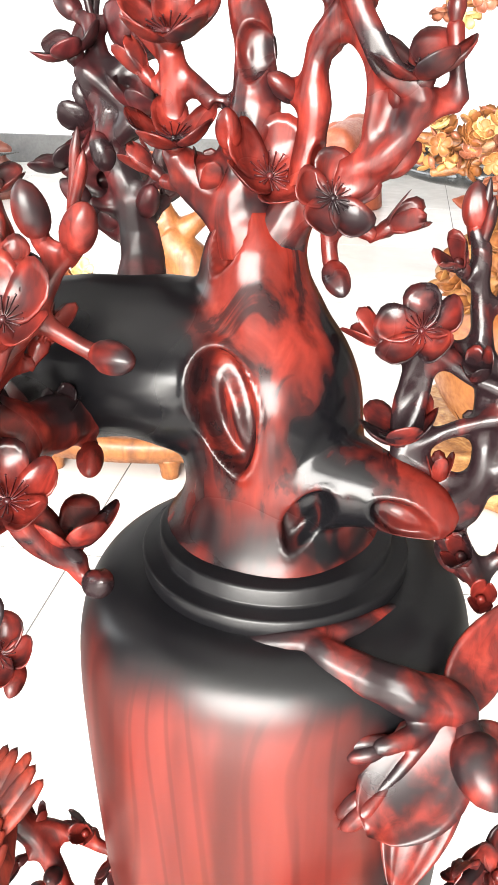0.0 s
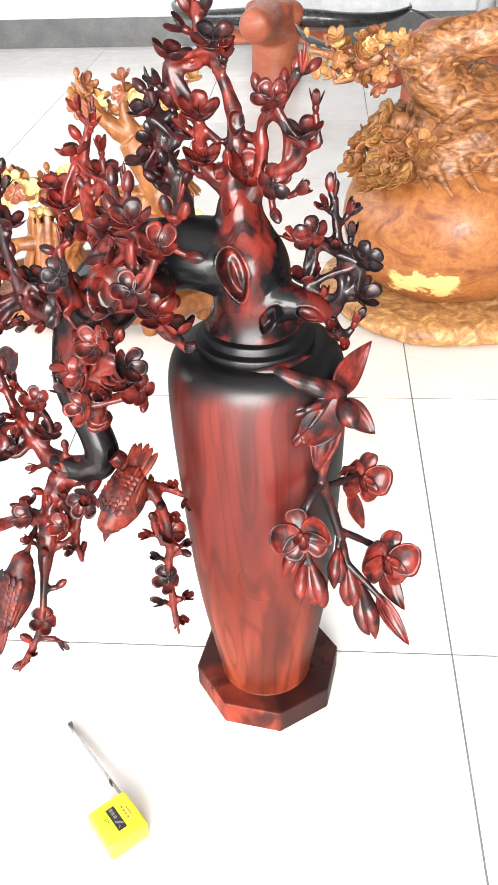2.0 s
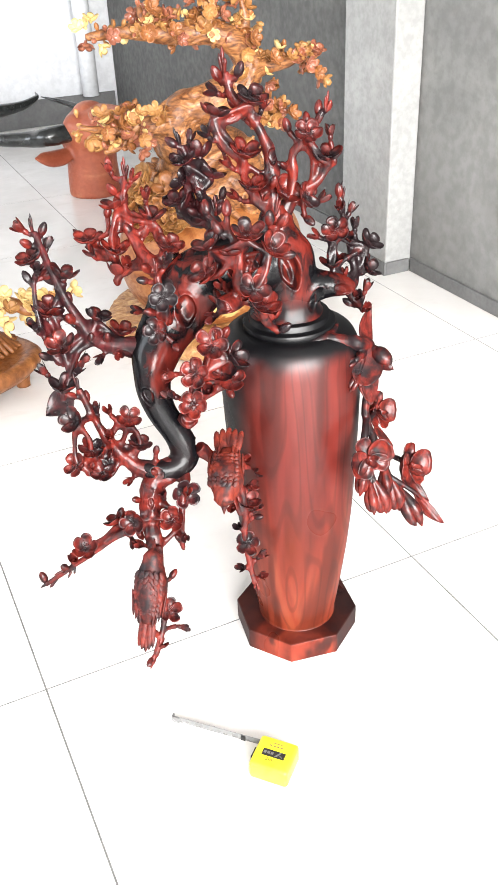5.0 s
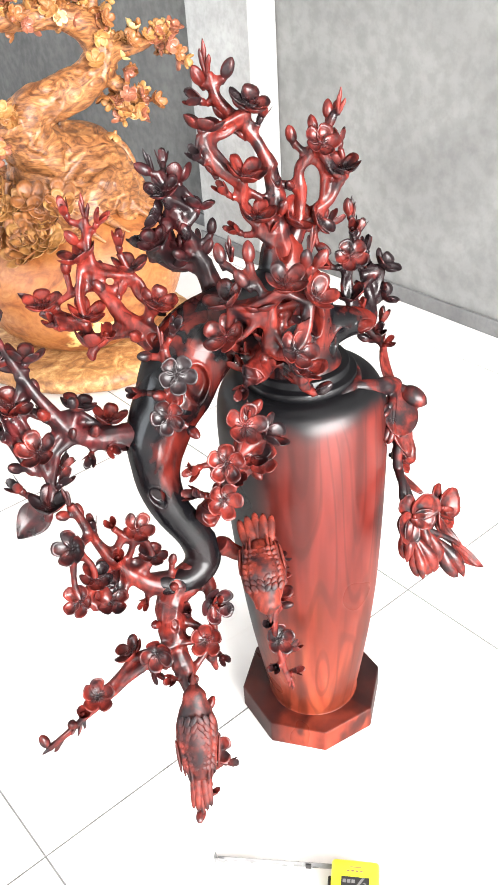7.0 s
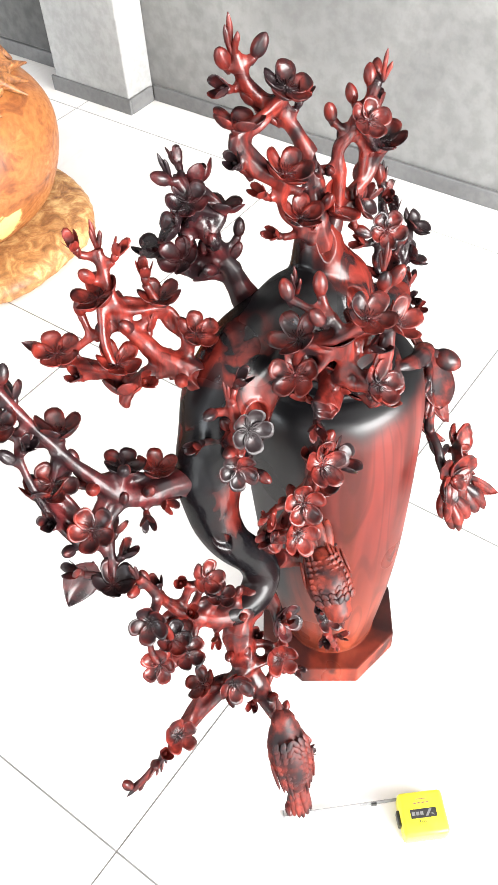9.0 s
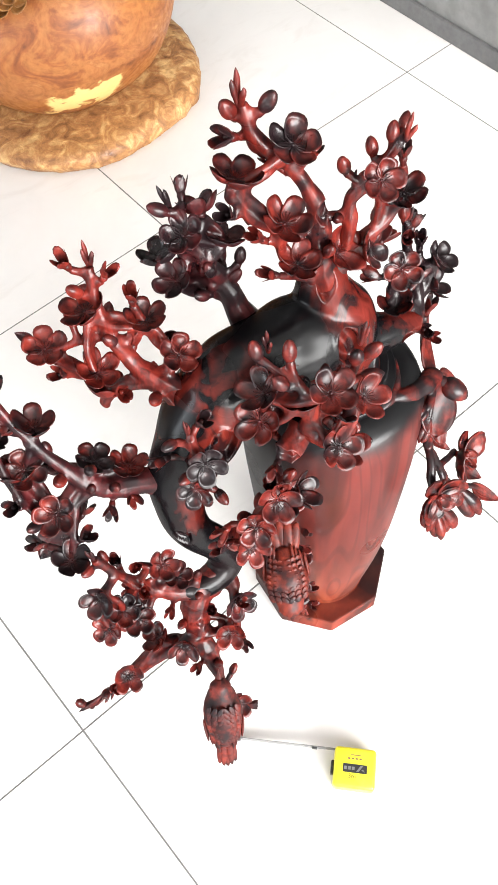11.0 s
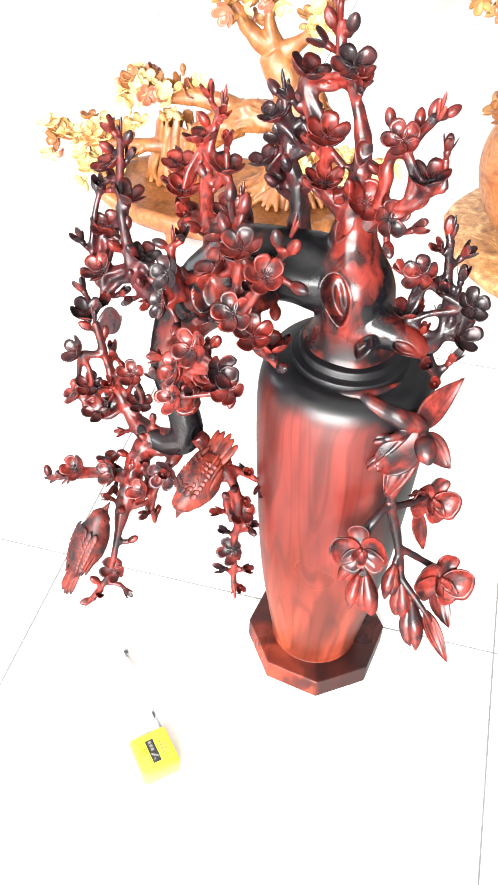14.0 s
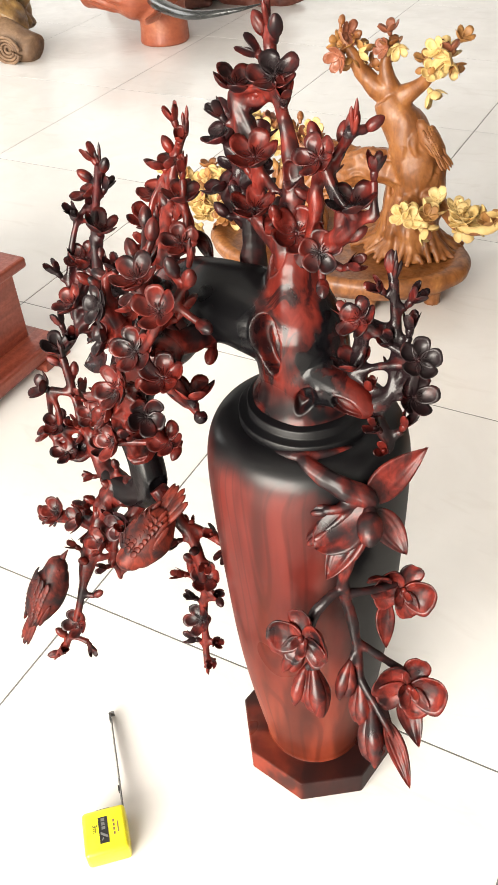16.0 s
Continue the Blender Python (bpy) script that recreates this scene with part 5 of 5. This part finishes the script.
def belly_wood():
    """The pot's burl, with a ragged patch of pale sapwood low on its front."""
    b = GOURD.copy()
    b.name = "burl_belly"
    n, l = b.node_tree.nodes, b.node_tree.links
    skin = [k for k in n if k.type == "BSDF_PRINCIPLED"][0].inputs["Base Color"]
    burl = skin.links[0].from_socket
    sx = n.new("ShaderNodeSeparateXYZ")
    l.new(coords(n, l), sx.inputs[0])
    a = math_node(n, l, "ARCTAN2", math_node(n, l, "SUBTRACT", sx.outputs[1], PY - 0.025), math_node(n, l, "SUBTRACT", sx.outputs[0], PX - 0.035))
    wob = math_node(n, l, "MULTIPLY", math_node(n, l, "SUBTRACT", noise_node(n, l, coords(n, l, (1, 1, 1.6)), 15.0, 4, 0.55, 0.5), 0.5), 0.16)
    z = math_node(n, l, "ADD", sx.outputs[2], wob)
    a = math_node(n, l, "ADD", a, math_node(n, l, "MULTIPLY", wob, 3.0))
    band = math_node(n, l, "MULTIPLY", map_range(n, l, z, 0.112, 0.122), map_range(n, l, z, 0.166, 0.178, 1, 0))
    arc = math_node(n, l, "MULTIPLY", map_range(n, l, a, -2.30, -2.22), map_range(n, l, a, -1.66, -1.58, 1, 0))
    l.new(mix(n, l, math_node(n, l, "MULTIPLY", band, arc), burl, (0.76, 0.53, 0.20)), skin)
    return b


g_soup = Soup()
GP = [(0.16, 0.058), (0.19, 0.062), (0.225, 0.085), (0.265, 0.13), (0.292, 0.19), (0.302, 0.255), (0.292, 0.32), (0.262, 0.375), (0.215, 0.415), (0.165, 0.438), (0.11, 0.448), (0.02, 0.45)]
lathe(g_soup, [p[:2] for p in spline([(r, z, 0, 0) for r, z in GP], 8)], (PX, PY), 160, 0.05)
ppart("belly", g_soup, belly_wood(), "orange-brown burl belly with pale sapwood patch")

crown = Soup()
MOUND = [(PX - 0.01, PY - 0.01, 0.39, 0.215), (PX, PY - 0.01, 0.44, 0.20), (PX - 0.01, PY, 0.49, 0.180), (PX - 0.03, PY, 0.535, 0.145), (PX - 0.06, PY - 0.01, 0.575, 0.095), (PX - 0.09, PY - 0.02, 0.605, 0.06)]
mound = tube(crown, MOUND, 40, 7, 0.16, freq=9)
rnd = random.Random(5)


def strands(soup, line, count, thick, turns, seed, reach=1.0):
    """Ropes of carved bark winding along a limb."""
    rnd = random.Random(seed)
    for k in range(count):
        a0, spin = rnd.uniform(0, 6.28), rnd.choice((-1, 1)) * turns * rnd.uniform(0.5, 1.3)
        i0 = int(rnd.uniform(0, 0.45) * len(line))
        i1 = i0 + int(rnd.uniform(0.3, 0.55) * len(line))
        rows = []
        for i in range(i0, min(i1, len(line)), 2):
            q = line[i]
            ahead = (Vector(line[min(i + 1, len(line) - 1)][:3]) - Vector(line[max(i - 1, 0)][:3])).normalized()
            side = Vector((0.3, 1, 0.2)).cross(ahead).normalized()
            up = ahead.cross(side)
            a = a0 + spin * (i - i0) / len(line) * 6.28 + 0.35 * math.sin(i * 0.9 + k)
            p = Vector(q[:3]) + (side * math.cos(a) + up * math.sin(a)) * q[3] * 0.97 * reach
            rows.append((*p, thick * q[3] * rnd.uniform(0.7, 1.2)))
        if len(rows) > 2:
            tube(soup, rows, 7, 3, 0.2, freq=30)


strands(crown, mound, 64, 0.085, 0.7, 4)
for k in range(22):
    a = 2 * math.pi * k / 22 + rnd.uniform(-0.1, 0.1)
    r1 = rnd.uniform(0.23, 0.275)
    w = rnd.uniform(-0.35, 0.35)
    tube(crown, [(PX - 0.02 + 0.15 * math.cos(a + w), PY + 0.15 * math.sin(a + w), 0.53, 0.016), (PX + 0.195 * math.cos(a + w), PY + 0.195 * math.sin(a + w), 0.465, 0.017), (PX + 0.225 * math.cos(a + 0.5 * w), PY + 0.225 * math.sin(a + 0.5 * w), 0.425, 0.012), (PX + r1 * math.cos(a), PY + r1 * math.sin(a), 0.385 + 0.02 * rnd.random(), 0.004)], 8, 5, 0.2, freq=30)
fuse(ppart("root_crown", crown, GNARL, "mound of swirling carved roots spreading over the pot"), 0.0035, 4)
ptree = Soup()
TREE = [(0.93, 1.39, 0.55, 0.09), (0.868, 1.37, 0.630, 0.066), (0.888, 1.36, 0.690, 0.054), (0.98, 1.35, 0.716, 0.050), (1.075, 1.35, 0.748, 0.045), (1.115, 1.35, 0.80, 0.041), (1.08, 1.35, 0.862, 0.037), (1.0, 1.35, 0.90, 0.032), (0.88, 1.35, 0.906, 0.028), (0.75, 1.35, 0.922, 0.018), (0.63, 1.34, 0.92, 0.010)]
tline = tube(ptree, TREE, 20, 7, 0.2, freq=14)
strands(ptree, tline, 60, 0.13, 0.35, 8)
PBR = [[(0.87, 1.35, 0.68, 0.036), (0.76, 1.33, 0.675, 0.025), (0.66, 1.32, 0.678, 0.016), (0.57, 1.31, 0.70, 0.008)],
       [(0.74, 1.33, 0.675, 0.02), (0.69, 1.31, 0.64, 0.014), (0.63, 1.30, 0.625, 0.008)],
       [(1.11, 1.34, 0.79, 0.032), (1.20, 1.33, 0.80, 0.021), (1.28, 1.33, 0.81, 0.013), (1.33, 1.33, 0.77, 0.007)],
       [(1.10, 1.34, 0.75, 0.026), (1.16, 1.32, 0.69, 0.017), (1.19, 1.32, 0.655, 0.011), (1.12, 1.31, 0.63, 0.006)],
       [(1.09, 1.35, 0.85, 0.026), (1.11, 1.35, 0.92, 0.016), (1.10, 1.35, 0.98, 0.008)],
       [(1.0, 1.35, 0.90, 0.024), (0.99, 1.34, 0.96, 0.015), (0.97, 1.34, 1.01, 0.008)],
       [(0.82, 1.35, 0.912, 0.02), (0.79, 1.33, 0.95, 0.012), (0.78, 1.32, 0.99, 0.007)],
       [(1.10, 1.37, 0.585, 0.018), (1.15, 1.355, 0.54, 0.015), (1.165, 1.34, 0.47, 0.012), (1.178, 1.335, 0.40, 0.007)]]
for row in PBR:
    tline += tube(ptree, row, 10, 6, 0.25, freq=30)
ptree_ob = fuse(ppart("tree", ptree, GNARL, "twisted honey-brown carved trunk and boughs"), 0.0035, 3)
P_SETS = [[plum_mesh("wood_blossom", m, lf, sd, False, 3) for sd, lf in ((31, 0.3), (37, 0.55))] for m in (TEAK, TEAK_RED, HONEY, YELLOW)]
P_BUDS = [bud_mesh("wood_bud", m, 1.2) for m in (TEAK, TEAK_RED, HONEY)]


def dress(parent, line, count, reach, size, weights, seed, keep, up=0.5):
    """Carved blossoms and buds crowded along boughs; keep(x, y, z) says where they grow."""
    rnd = random.Random(seed)
    made = 0
    while made < count:
        q = rnd.choice(line)
        d = Vector([rnd.gauss(0, 1) for _ in range(3)])
        d.z += up
        d.normalize()
        p = Vector(q[:3]) + d * (q[3] * 0.9 + reach * rnd.random())
        if not keep(*p):
            continue
        made += 1
        k = rnd.choices(range(4), weights)[0]
        if k < 3 and rnd.random() < 0.3:
            part("bud", P_BUDS[k], parent, place=facing(p, d, rnd.uniform(0, 6), size * 0.75))
        else:
            part("blossom", rnd.choice(P_SETS[k]), parent, place=facing(p, d + Vector((0, -0.3, 0.2)), rnd.uniform(0, 6), size * rnd.uniform(0.85, 1.15)))


twigs = [q for row in PBR[:7] for q in spline(row, 6)] + [q for q in spline(TREE[7:], 6)]
dress(ptree_ob, twigs, 290, 0.048, 0.023, (3, 3.4, 4, 1.1), 9, lambda x, y, z: True)
flowers = [plum_mesh("wood_flower", m, 0.4, sd, False, 3) for m, sd in ((TEAK, 41), (HONEY, 43))]
rnd = random.Random(12)
for k in range(36):
    a = rnd.uniform(radians(165), radians(240))
    z = rnd.uniform(0.38, 0.52)
    r = 0.305 - 0.75 * max(0, z - 0.37)
    p = Vector((PX + r * math.cos(a), PY + r * math.sin(a), z))
    part("flower", rnd.choice(flowers), ptree_ob, place=facing(p, (math.cos(a), math.sin(a), 0.5 + rnd.random()), rnd.uniform(0, 6), rnd.uniform(0.034, 0.050)))


# ---- the long carved flowering tree with pale yellow blossoms ----
QX, QY = -0.03, 1.35
carving = thing("carved_tree", QX - 0.03, QY - 0.03, 0, "brown carved tree with pale yellow blossoms on an oval base", "wood carving")
TO_C = Matrix.Translation((-QX, -QY, 0))


def cpart(name, soup, material, label=""):
    ob = part(name, soup.mesh(name, material), carving, label)
    ob.matrix_parent_inverse = TO_C
    return ob


oval = Soup()
lathe(oval, [(0.30, 0.035), (0.345, 0.042), (0.375, 0.065), (0.380, 0.085), (0.365, 0.098), (0.34, 0.100), (0.325, 0.094), (0.31, 0.085), (0.0, 0.088)], (0, 0), 80, 0.05)
lathe(oval, [(0.0, 0.033), (0.30, 0.035)], (0, 0), 80, 0.05)
for v in oval.v:
    v.x, v.y = QX + 0.01 + v.x * 1.0, QY - 0.05 + v.y * 0.56
cpart("oval_base", oval, TEAK, "oval carved tray base")
for fx, fy in ((-0.28, -0.12), (-0.1, -0.20), (0.16, -0.20), (0.3, -0.10), (0.2, 0.08), (-0.2, 0.08)):
    foot = Soup()
    tube(foot, [(QX + fx, QY + fy, 0.05, 0.030), (QX + fx, QY + fy, 0.02, 0.022), (QX + fx, QY + fy, 0.0, 0.020)], 10, 3, 0.1)
    cpart("foot", foot, TEAK)
CT = [(QX + 0.19, QY, 0.08, 0.085), (QX + 0.20, QY, 0.16, 0.068), (QX + 0.215, QY, 0.24, 0.062), (QX + 0.205, QY, 0.33, 0.060), (QX + 0.16, QY, 0.42, 0.050), (QX + 0.12, QY, 0.48, 0.036)]
CB = [[(QX + 0.13, QY, 0.475, 0.03), (QX + 0.06, QY - 0.01, 0.53, 0.022), (QX + 0.03, QY - 0.02, 0.58, 0.014), (QX + 0.0, QY - 0.02, 0.63, 0.007)],
      [(QX + 0.13, QY, 0.48, 0.028), (QX + 0.11, QY, 0.56, 0.014), (QX + 0.135, QY, 0.61, 0.006)],
      [(QX + 0.14, QY, 0.475, 0.028), (QX + 0.20, QY, 0.515, 0.018), (QX + 0.24, QY - 0.01, 0.565, 0.012), (QX + 0.28, QY - 0.01, 0.605, 0.006)],
      [(QX + 0.20, QY, 0.30, 0.05), (QX + 0.08, QY - 0.01, 0.31, 0.045), (QX - 0.04, QY - 0.02, 0.25, 0.042), (QX - 0.12, QY - 0.02, 0.16, 0.048), (QX - 0.14, QY - 0.02, 0.085, 0.06)],
      [(QX + 0.22, QY - 0.02, 0.25, 0.03), (QX + 0.30, QY - 0.08, 0.26, 0.022), (QX + 0.36, QY - 0.12, 0.235, 0.015), (QX + 0.43, QY - 0.14, 0.245, 0.010), (QX + 0.48, QY - 0.15, 0.29, 0.006)],
      [(QX + 0.21, QY - 0.05, 0.25, 0.02), (QX + 0.20, QY - 0.10, 0.24, 0.012), (QX + 0.25, QY - 0.14, 0.235, 0.010), (QX + 0.29, QY - 0.15, 0.24, 0.006)],
      [(QX + 0.06, QY, 0.31, 0.03), (QX - 0.06, QY - 0.02, 0.345, 0.024), (QX - 0.18, QY - 0.03, 0.335, 0.016), (QX - 0.26, QY - 0.04, 0.35, 0.009)],
      [(QX - 0.10, QY - 0.02, 0.20, 0.028), (QX - 0.22, QY - 0.05, 0.20, 0.02), (QX - 0.36, QY - 0.06, 0.195, 0.013), (QX - 0.50, QY - 0.06, 0.20, 0.008)],
      [(QX - 0.22, QY - 0.06, 0.20, 0.015), (QX - 0.30, QY - 0.08, 0.15, 0.01), (QX - 0.38, QY - 0.10, 0.125, 0.006)]]
ctr = Soup()
tube(ctr, CT, 22, 7, 0.14, freq=16)
for row in CB:
    tube(ctr, row, 12, 6, 0.2, freq=26)
rnd = random.Random(3)
for bx, span in ((0.19, 0.11), (-0.14, 0.07)):
    for k in range(34):
        a, w = 2 * math.pi * k / 34, rnd.uniform(-0.2, 0.2)
        ca, sa = math.cos(a), math.sin(a) * 0.8
        reach = span * rnd.uniform(1.0, 1.45)
        tube(ctr, [(QX + bx + 0.056 * ca, QY + 0.056 * sa, 0.24 + 0.05 * rnd.random(), 0.006), (QX + bx + 0.066 * math.cos(a + w), QY + 0.066 * math.sin(a + w), 0.18, 0.009), (QX + bx + 0.085 * math.cos(a + w), QY + 0.075 * math.sin(a + w), 0.13, 0.010), (QX + bx + reach * ca, QY + reach * sa, 0.090, 0.007)], 7, 5, 0.2, freq=40)
strands(ctr, spline(CT, 7), 30, 0.13, 0.2, 14)
strands(ctr, spline(CB[3], 7), 20, 0.13, 0.2, 15)
ctr_ob = cpart("tree", ctr, TEAK, "brown carved trunk with spreading roots and boughs")
fuse(ctr_ob, 0.0035, 1)
dress(ctr_ob, [q for row in (CB[0], CB[1], CB[2]) for q in spline(row, 5)[6:]], 30, 0.035, 0.028, (2, 2, 2, 3), 21, lambda x, y, z: True)
dress(ctr_ob, [q for row in (CB[4], CB[5]) for q in spline(row, 5)[6:]], 26, 0.03, 0.030, (0, 0.4, 0.6, 6), 22, lambda x, y, z: True)
dress(ctr_ob, [q for row in (CB[6], CB[7], CB[8]) for q in spline(row, 5)[6:]], 95, 0.055, 0.030, (2, 1.5, 2, 5), 23, lambda x, y, z: True)
pale = Soup()
for row in ([(QX + 0.36, QY - 0.12, 0.238, 0.017), (QX + 0.43, QY - 0.14, 0.248, 0.012), (QX + 0.48, QY - 0.15, 0.292, 0.007)], [(QX + 0.20, QY - 0.10, 0.241, 0.014), (QX + 0.25, QY - 0.14, 0.236, 0.0115), (QX + 0.29, QY - 0.15, 0.241, 0.007)]):
    tube(pale, row, 10, 5, 0.15)
cpart("pale_twig", pale, YELLOW, "pale yellow sapwood twig ends")
cb = bird_mesh("perched_bird", (QX + 0.205, QY - 0.02, 0.44), (QX + 0.30, QY - 0.05, 0.34), (0.7, -0.4, 0.5), 0.024)
cb.materials[0] = TEAK
ob = part("bird", cb, carving, "plain brown carved bird")
ob.matrix_parent_inverse = TO_C


# ---- carved buffalo heads ----
def buffalo(x, y, heading, label, horn=1.0, size=(0.92, 0.92, 0.9), bulk=1.0, sweep=1.0):
    """One plain carved head on its round neck stump, with long swept-back horns, ears and a blunt muzzle held up; local -y is the front."""
    s = Soup()
    tube(s, [(0, 0, 0.0, 0.140), (0, 0, 0.012, 0.145), (0, 0, 0.10, 0.140), (0, 0, 0.20, 0.135), (0, 0, 0.28, 0.14)], 40, 3, 0.03, freq=5)
    tube(s, [(0, 0.06, 0.24, 0.13), (0, 0.0, 0.31, 0.15), (0, -0.10, 0.35, 0.135 * bulk), (0, -0.24, 0.37, 0.105 * bulk), (0, -0.36, 0.38, 0.095 * bulk), (0, -0.44, 0.38, 0.085 * bulk), (0, -0.47, 0.38, 0.03)], 28, 6, 0.06, freq=6)
    if bulk > 1.2:
        for k in range(14):
            a = k * 0.45 - 2.9
            tube(s, [(0.13 * math.cos(a), -0.02, 0.36 + 0.10 * math.sin(a), 0.03), (0.17 * math.cos(a + 0.3), -0.16, 0.37 + 0.15 * math.sin(a + 0.3), 0.032), (0.16 * math.cos(a + 0.7), -0.32, 0.38 + 0.14 * math.sin(a + 0.7), 0.026), (0.11 * math.cos(a + 1.0), -0.44, 0.38 + 0.10 * math.sin(a + 1.0), 0.01)], 8, 5, 0.2, freq=20)
    for sg in (-1, 1):
        dome(s, (sg * 0.10, -0.02, 0.375), 0.075, 14, 5)
        dome(s, (sg * 0.085, -0.16, 0.42), 0.045, 12, 4)
        tube(s, [(sg * 0.12, 0.02, 0.25, 0.03), (sg * 0.20, 0.03, 0.235, 0.05), (sg * 0.30, 0.03, 0.245, 0.045), (sg * 0.38, 0.03, 0.27, 0.008)], 12, 4, 0.1, flat=0.45, freq=10)
    dome(s, (0, -0.02, 0.43), 0.09, 16, 5, 0.7)
    raw = new("raw_head", s.mesh("raw_head", BULL))
    fuse(raw, 0.009, 2)
    bpy.context.view_layer.update()
    skin = bpy.data.meshes.new_from_object(raw.evaluated_get(bpy.context.evaluated_depsgraph_get()))
    bpy.data.objects.remove(raw)
    s = Soup()
    s.add([v.co for v in skin.vertices], [tuple(p.vertices) for p in skin.polygons])
    s.slot = 1
    for sg in (-1, 1):
        tube(s, [(sg * 0.11, 0.0, 0.355, 0.050), (sg * 0.24, 0.06 * sweep, 0.345, 0.048), (sg * 0.44 * horn, 0.16 * sweep, 0.33, 0.042), (sg * 0.62 * horn, 0.34 * sweep, 0.335, 0.030), (sg * (0.78 - 0.12 * sweep) * horn, 0.56 * sweep, 0.35 + 0.02 * sweep, 0.016), (sg * (0.84 - 0.24 * sweep) * horn, 0.72 * sweep, 0.36 + 0.04 * sweep, 0.003)], 14, 6, 0.04, freq=30)
    return whole("buffalo_head", s.mesh("buffalo_head", [BULL, HORN]), label, "wood carving", "carved buffalo heads", place=pose(x, y, 0, 0, 0, heading) @ Matrix.Diagonal((*size, 1)))


buffalo(0.33, 3.98, -12, "orange-red wooden buffalo head with long black horns", sweep=0.5)
buffalo(1.06, 3.15, 30, "orange-red wooden buffalo head half hidden by the pot", 0.6)
buffalo(-1.77, 3.09, -75, "orange-red wooden buffalo head lying muzzle forward, black horns", 0.8, (0.85, 0.85, 0.66), 1.55)

# ---- red chest at the edge ----
chest = thing("wooden_chest", -0.87, 0.28, 0, "red stained wooden chest on a moulded plinth", "chest")
TO_CH = Matrix.Translation((0.80, -0.28, 0))


def chpart(name, bm, label="", material=CHEST):
    ob = part(name, bm_mesh(bm, name, material), chest, label)
    ob.matrix_parent_inverse = TO_CH
    return ob


chpart("plinth", bevel_box(-1.14, -0.46, -0.06, 0.64, 0.022, 0.062, 0.008), "moulded foot board")
chpart("carcase", bevel_box(-1.08, -0.53, 0.0, 0.60, 0.062, 0.245, 0.004), "plain red side panels")
chpart("top", bevel_box(-1.11, -0.505, -0.03, 0.63, 0.245, 0.272, 0.007), "moulded top board")
for fx, fy in ((-0.50, 0.60), (-0.50, -0.02), (-1.10, 0.60), (-1.10, -0.02)):
    chpart("foot", bevel_box(fx - 0.05, fx + 0.05, fy - 0.05, fy + 0.05, 0.0, 0.022, 0.004))
knob = Soup()
lathe(knob, [(0.01, 0.272), (0.05, 0.272), (0.055, 0.29), (0.045, 0.315), (0.02, 0.325), (0.002, 0.326)], (-0.69, 0.52), 24)
whole("wooden_bowl", knob.mesh("wooden_bowl", TEAK_RED), "small dark brown turned bowl upside down on the chest", "bowl")

# ---- golden root carving and dark red driftwood at the back ----
root = thing("root_carving", -2.47, 2.72, 0, "golden knotted root carving on a weathered wooden foot", "wood carving")
TO_R = Matrix.Translation((1.95, -2.35, 0))
rb = Soup()
tube(rb, [(-2.35, 2.30, 0.06, 0.13), (-2.15, 2.28, 0.08, 0.14), (-1.95, 2.30, 0.075, 0.12), (-1.80, 2.28, 0.06, 0.085), (-1.70, 2.28, 0.05, 0.06)], 24, 6, 0.25, freq=6, flat=0.8)
for v in rb.v:
    v.z = max(v.z, 0.0)
for k in range(4):
    r = 0.02 + 0.018 * k
    ring = [(-1.80 + r * math.cos(a / 3), 2.19 - 0.004 * k, 0.06 + r * 0.8 * math.sin(a / 3), 0.008) for a in range(0, 19)]
    tube(rb, ring, 6, 2, 0.1)
o = part("foot", rb.mesh("foot", ROOTBROWN), root, "weathered brown foot with carved scrolls")
o.matrix_parent_inverse = TO_R
rnd = random.Random(17)
rt = Soup()
for k in range(44):
    x, y, z, r = -2.05 + rnd.uniform(-0.20, 0.18), 2.40 + rnd.uniform(-0.12, 0.14), 0.08, rnd.uniform(0.022, 0.05)
    rows = []
    for i in range(7):
        rows.append((x, y, z, r * (1 - 0.10 * i)))
        x += rnd.uniform(-0.12, 0.12) - 0.25 * (x + 2.05)
        y += rnd.uniform(-0.09, 0.09) - 0.25 * (y - 2.40)
        z += rnd.uniform(0.02, 0.13)
    tube(rt, rows, 10, 5, 0.4, freq=14)
fuse(part("root_tangle", rt.mesh("root_tangle", ROOTWOOD), root, "tangle of polished golden roots"), 0.008, 1).matrix_parent_inverse = TO_R
dw = Soup()
for k in range(20):
    a = rnd.uniform(-0.4, 0.5)
    x, y, z = -2.0 + rnd.uniform(-0.25, 0.3), 3.75 + rnd.uniform(-0.15, 0.15), rnd.uniform(0.04, 0.34)
    tube(dw, [(x - 0.28, y, max(z - 0.06, 0.04), 0.03), (x - 0.1, y - 0.04, z, 0.075), (x + 0.15, y - 0.03, z + 0.05 * a, 0.07), (x + 0.36, y, max(z - 0.03, 0.03), 0.015)], 12, 5, 0.4, freq=13)
fuse(whole("driftwood_carving", dw.mesh("driftwood_carving", DRIFT), "dark red rugged driftwood carving on the floor", "wood carving"), 0.012, 1)

# ---- floor tiles, each a piece of the floor ----
tile_bm = bevel_box(-0.3984, 0.3984, -0.3984, 0.3984, -0.010, 0.0, 0.0004, 1)
tile_mesh = bm_mesh(tile_bm, "tile", TILE)
for i in range(-6, 3):
    for j in range(-6, 7):
        x, y = 0.4 + 0.8 * i, 0.4 + 0.8 * j
        if LEFT_X - 0.3 < x - 0.4 and x - 0.4 < WALL_X and FRONT_Y - 0.3 < y - 0.4 and y - 0.4 < BACK_Y:
            part("tile", tile_mesh, floor, place=pose(x, y, 0))
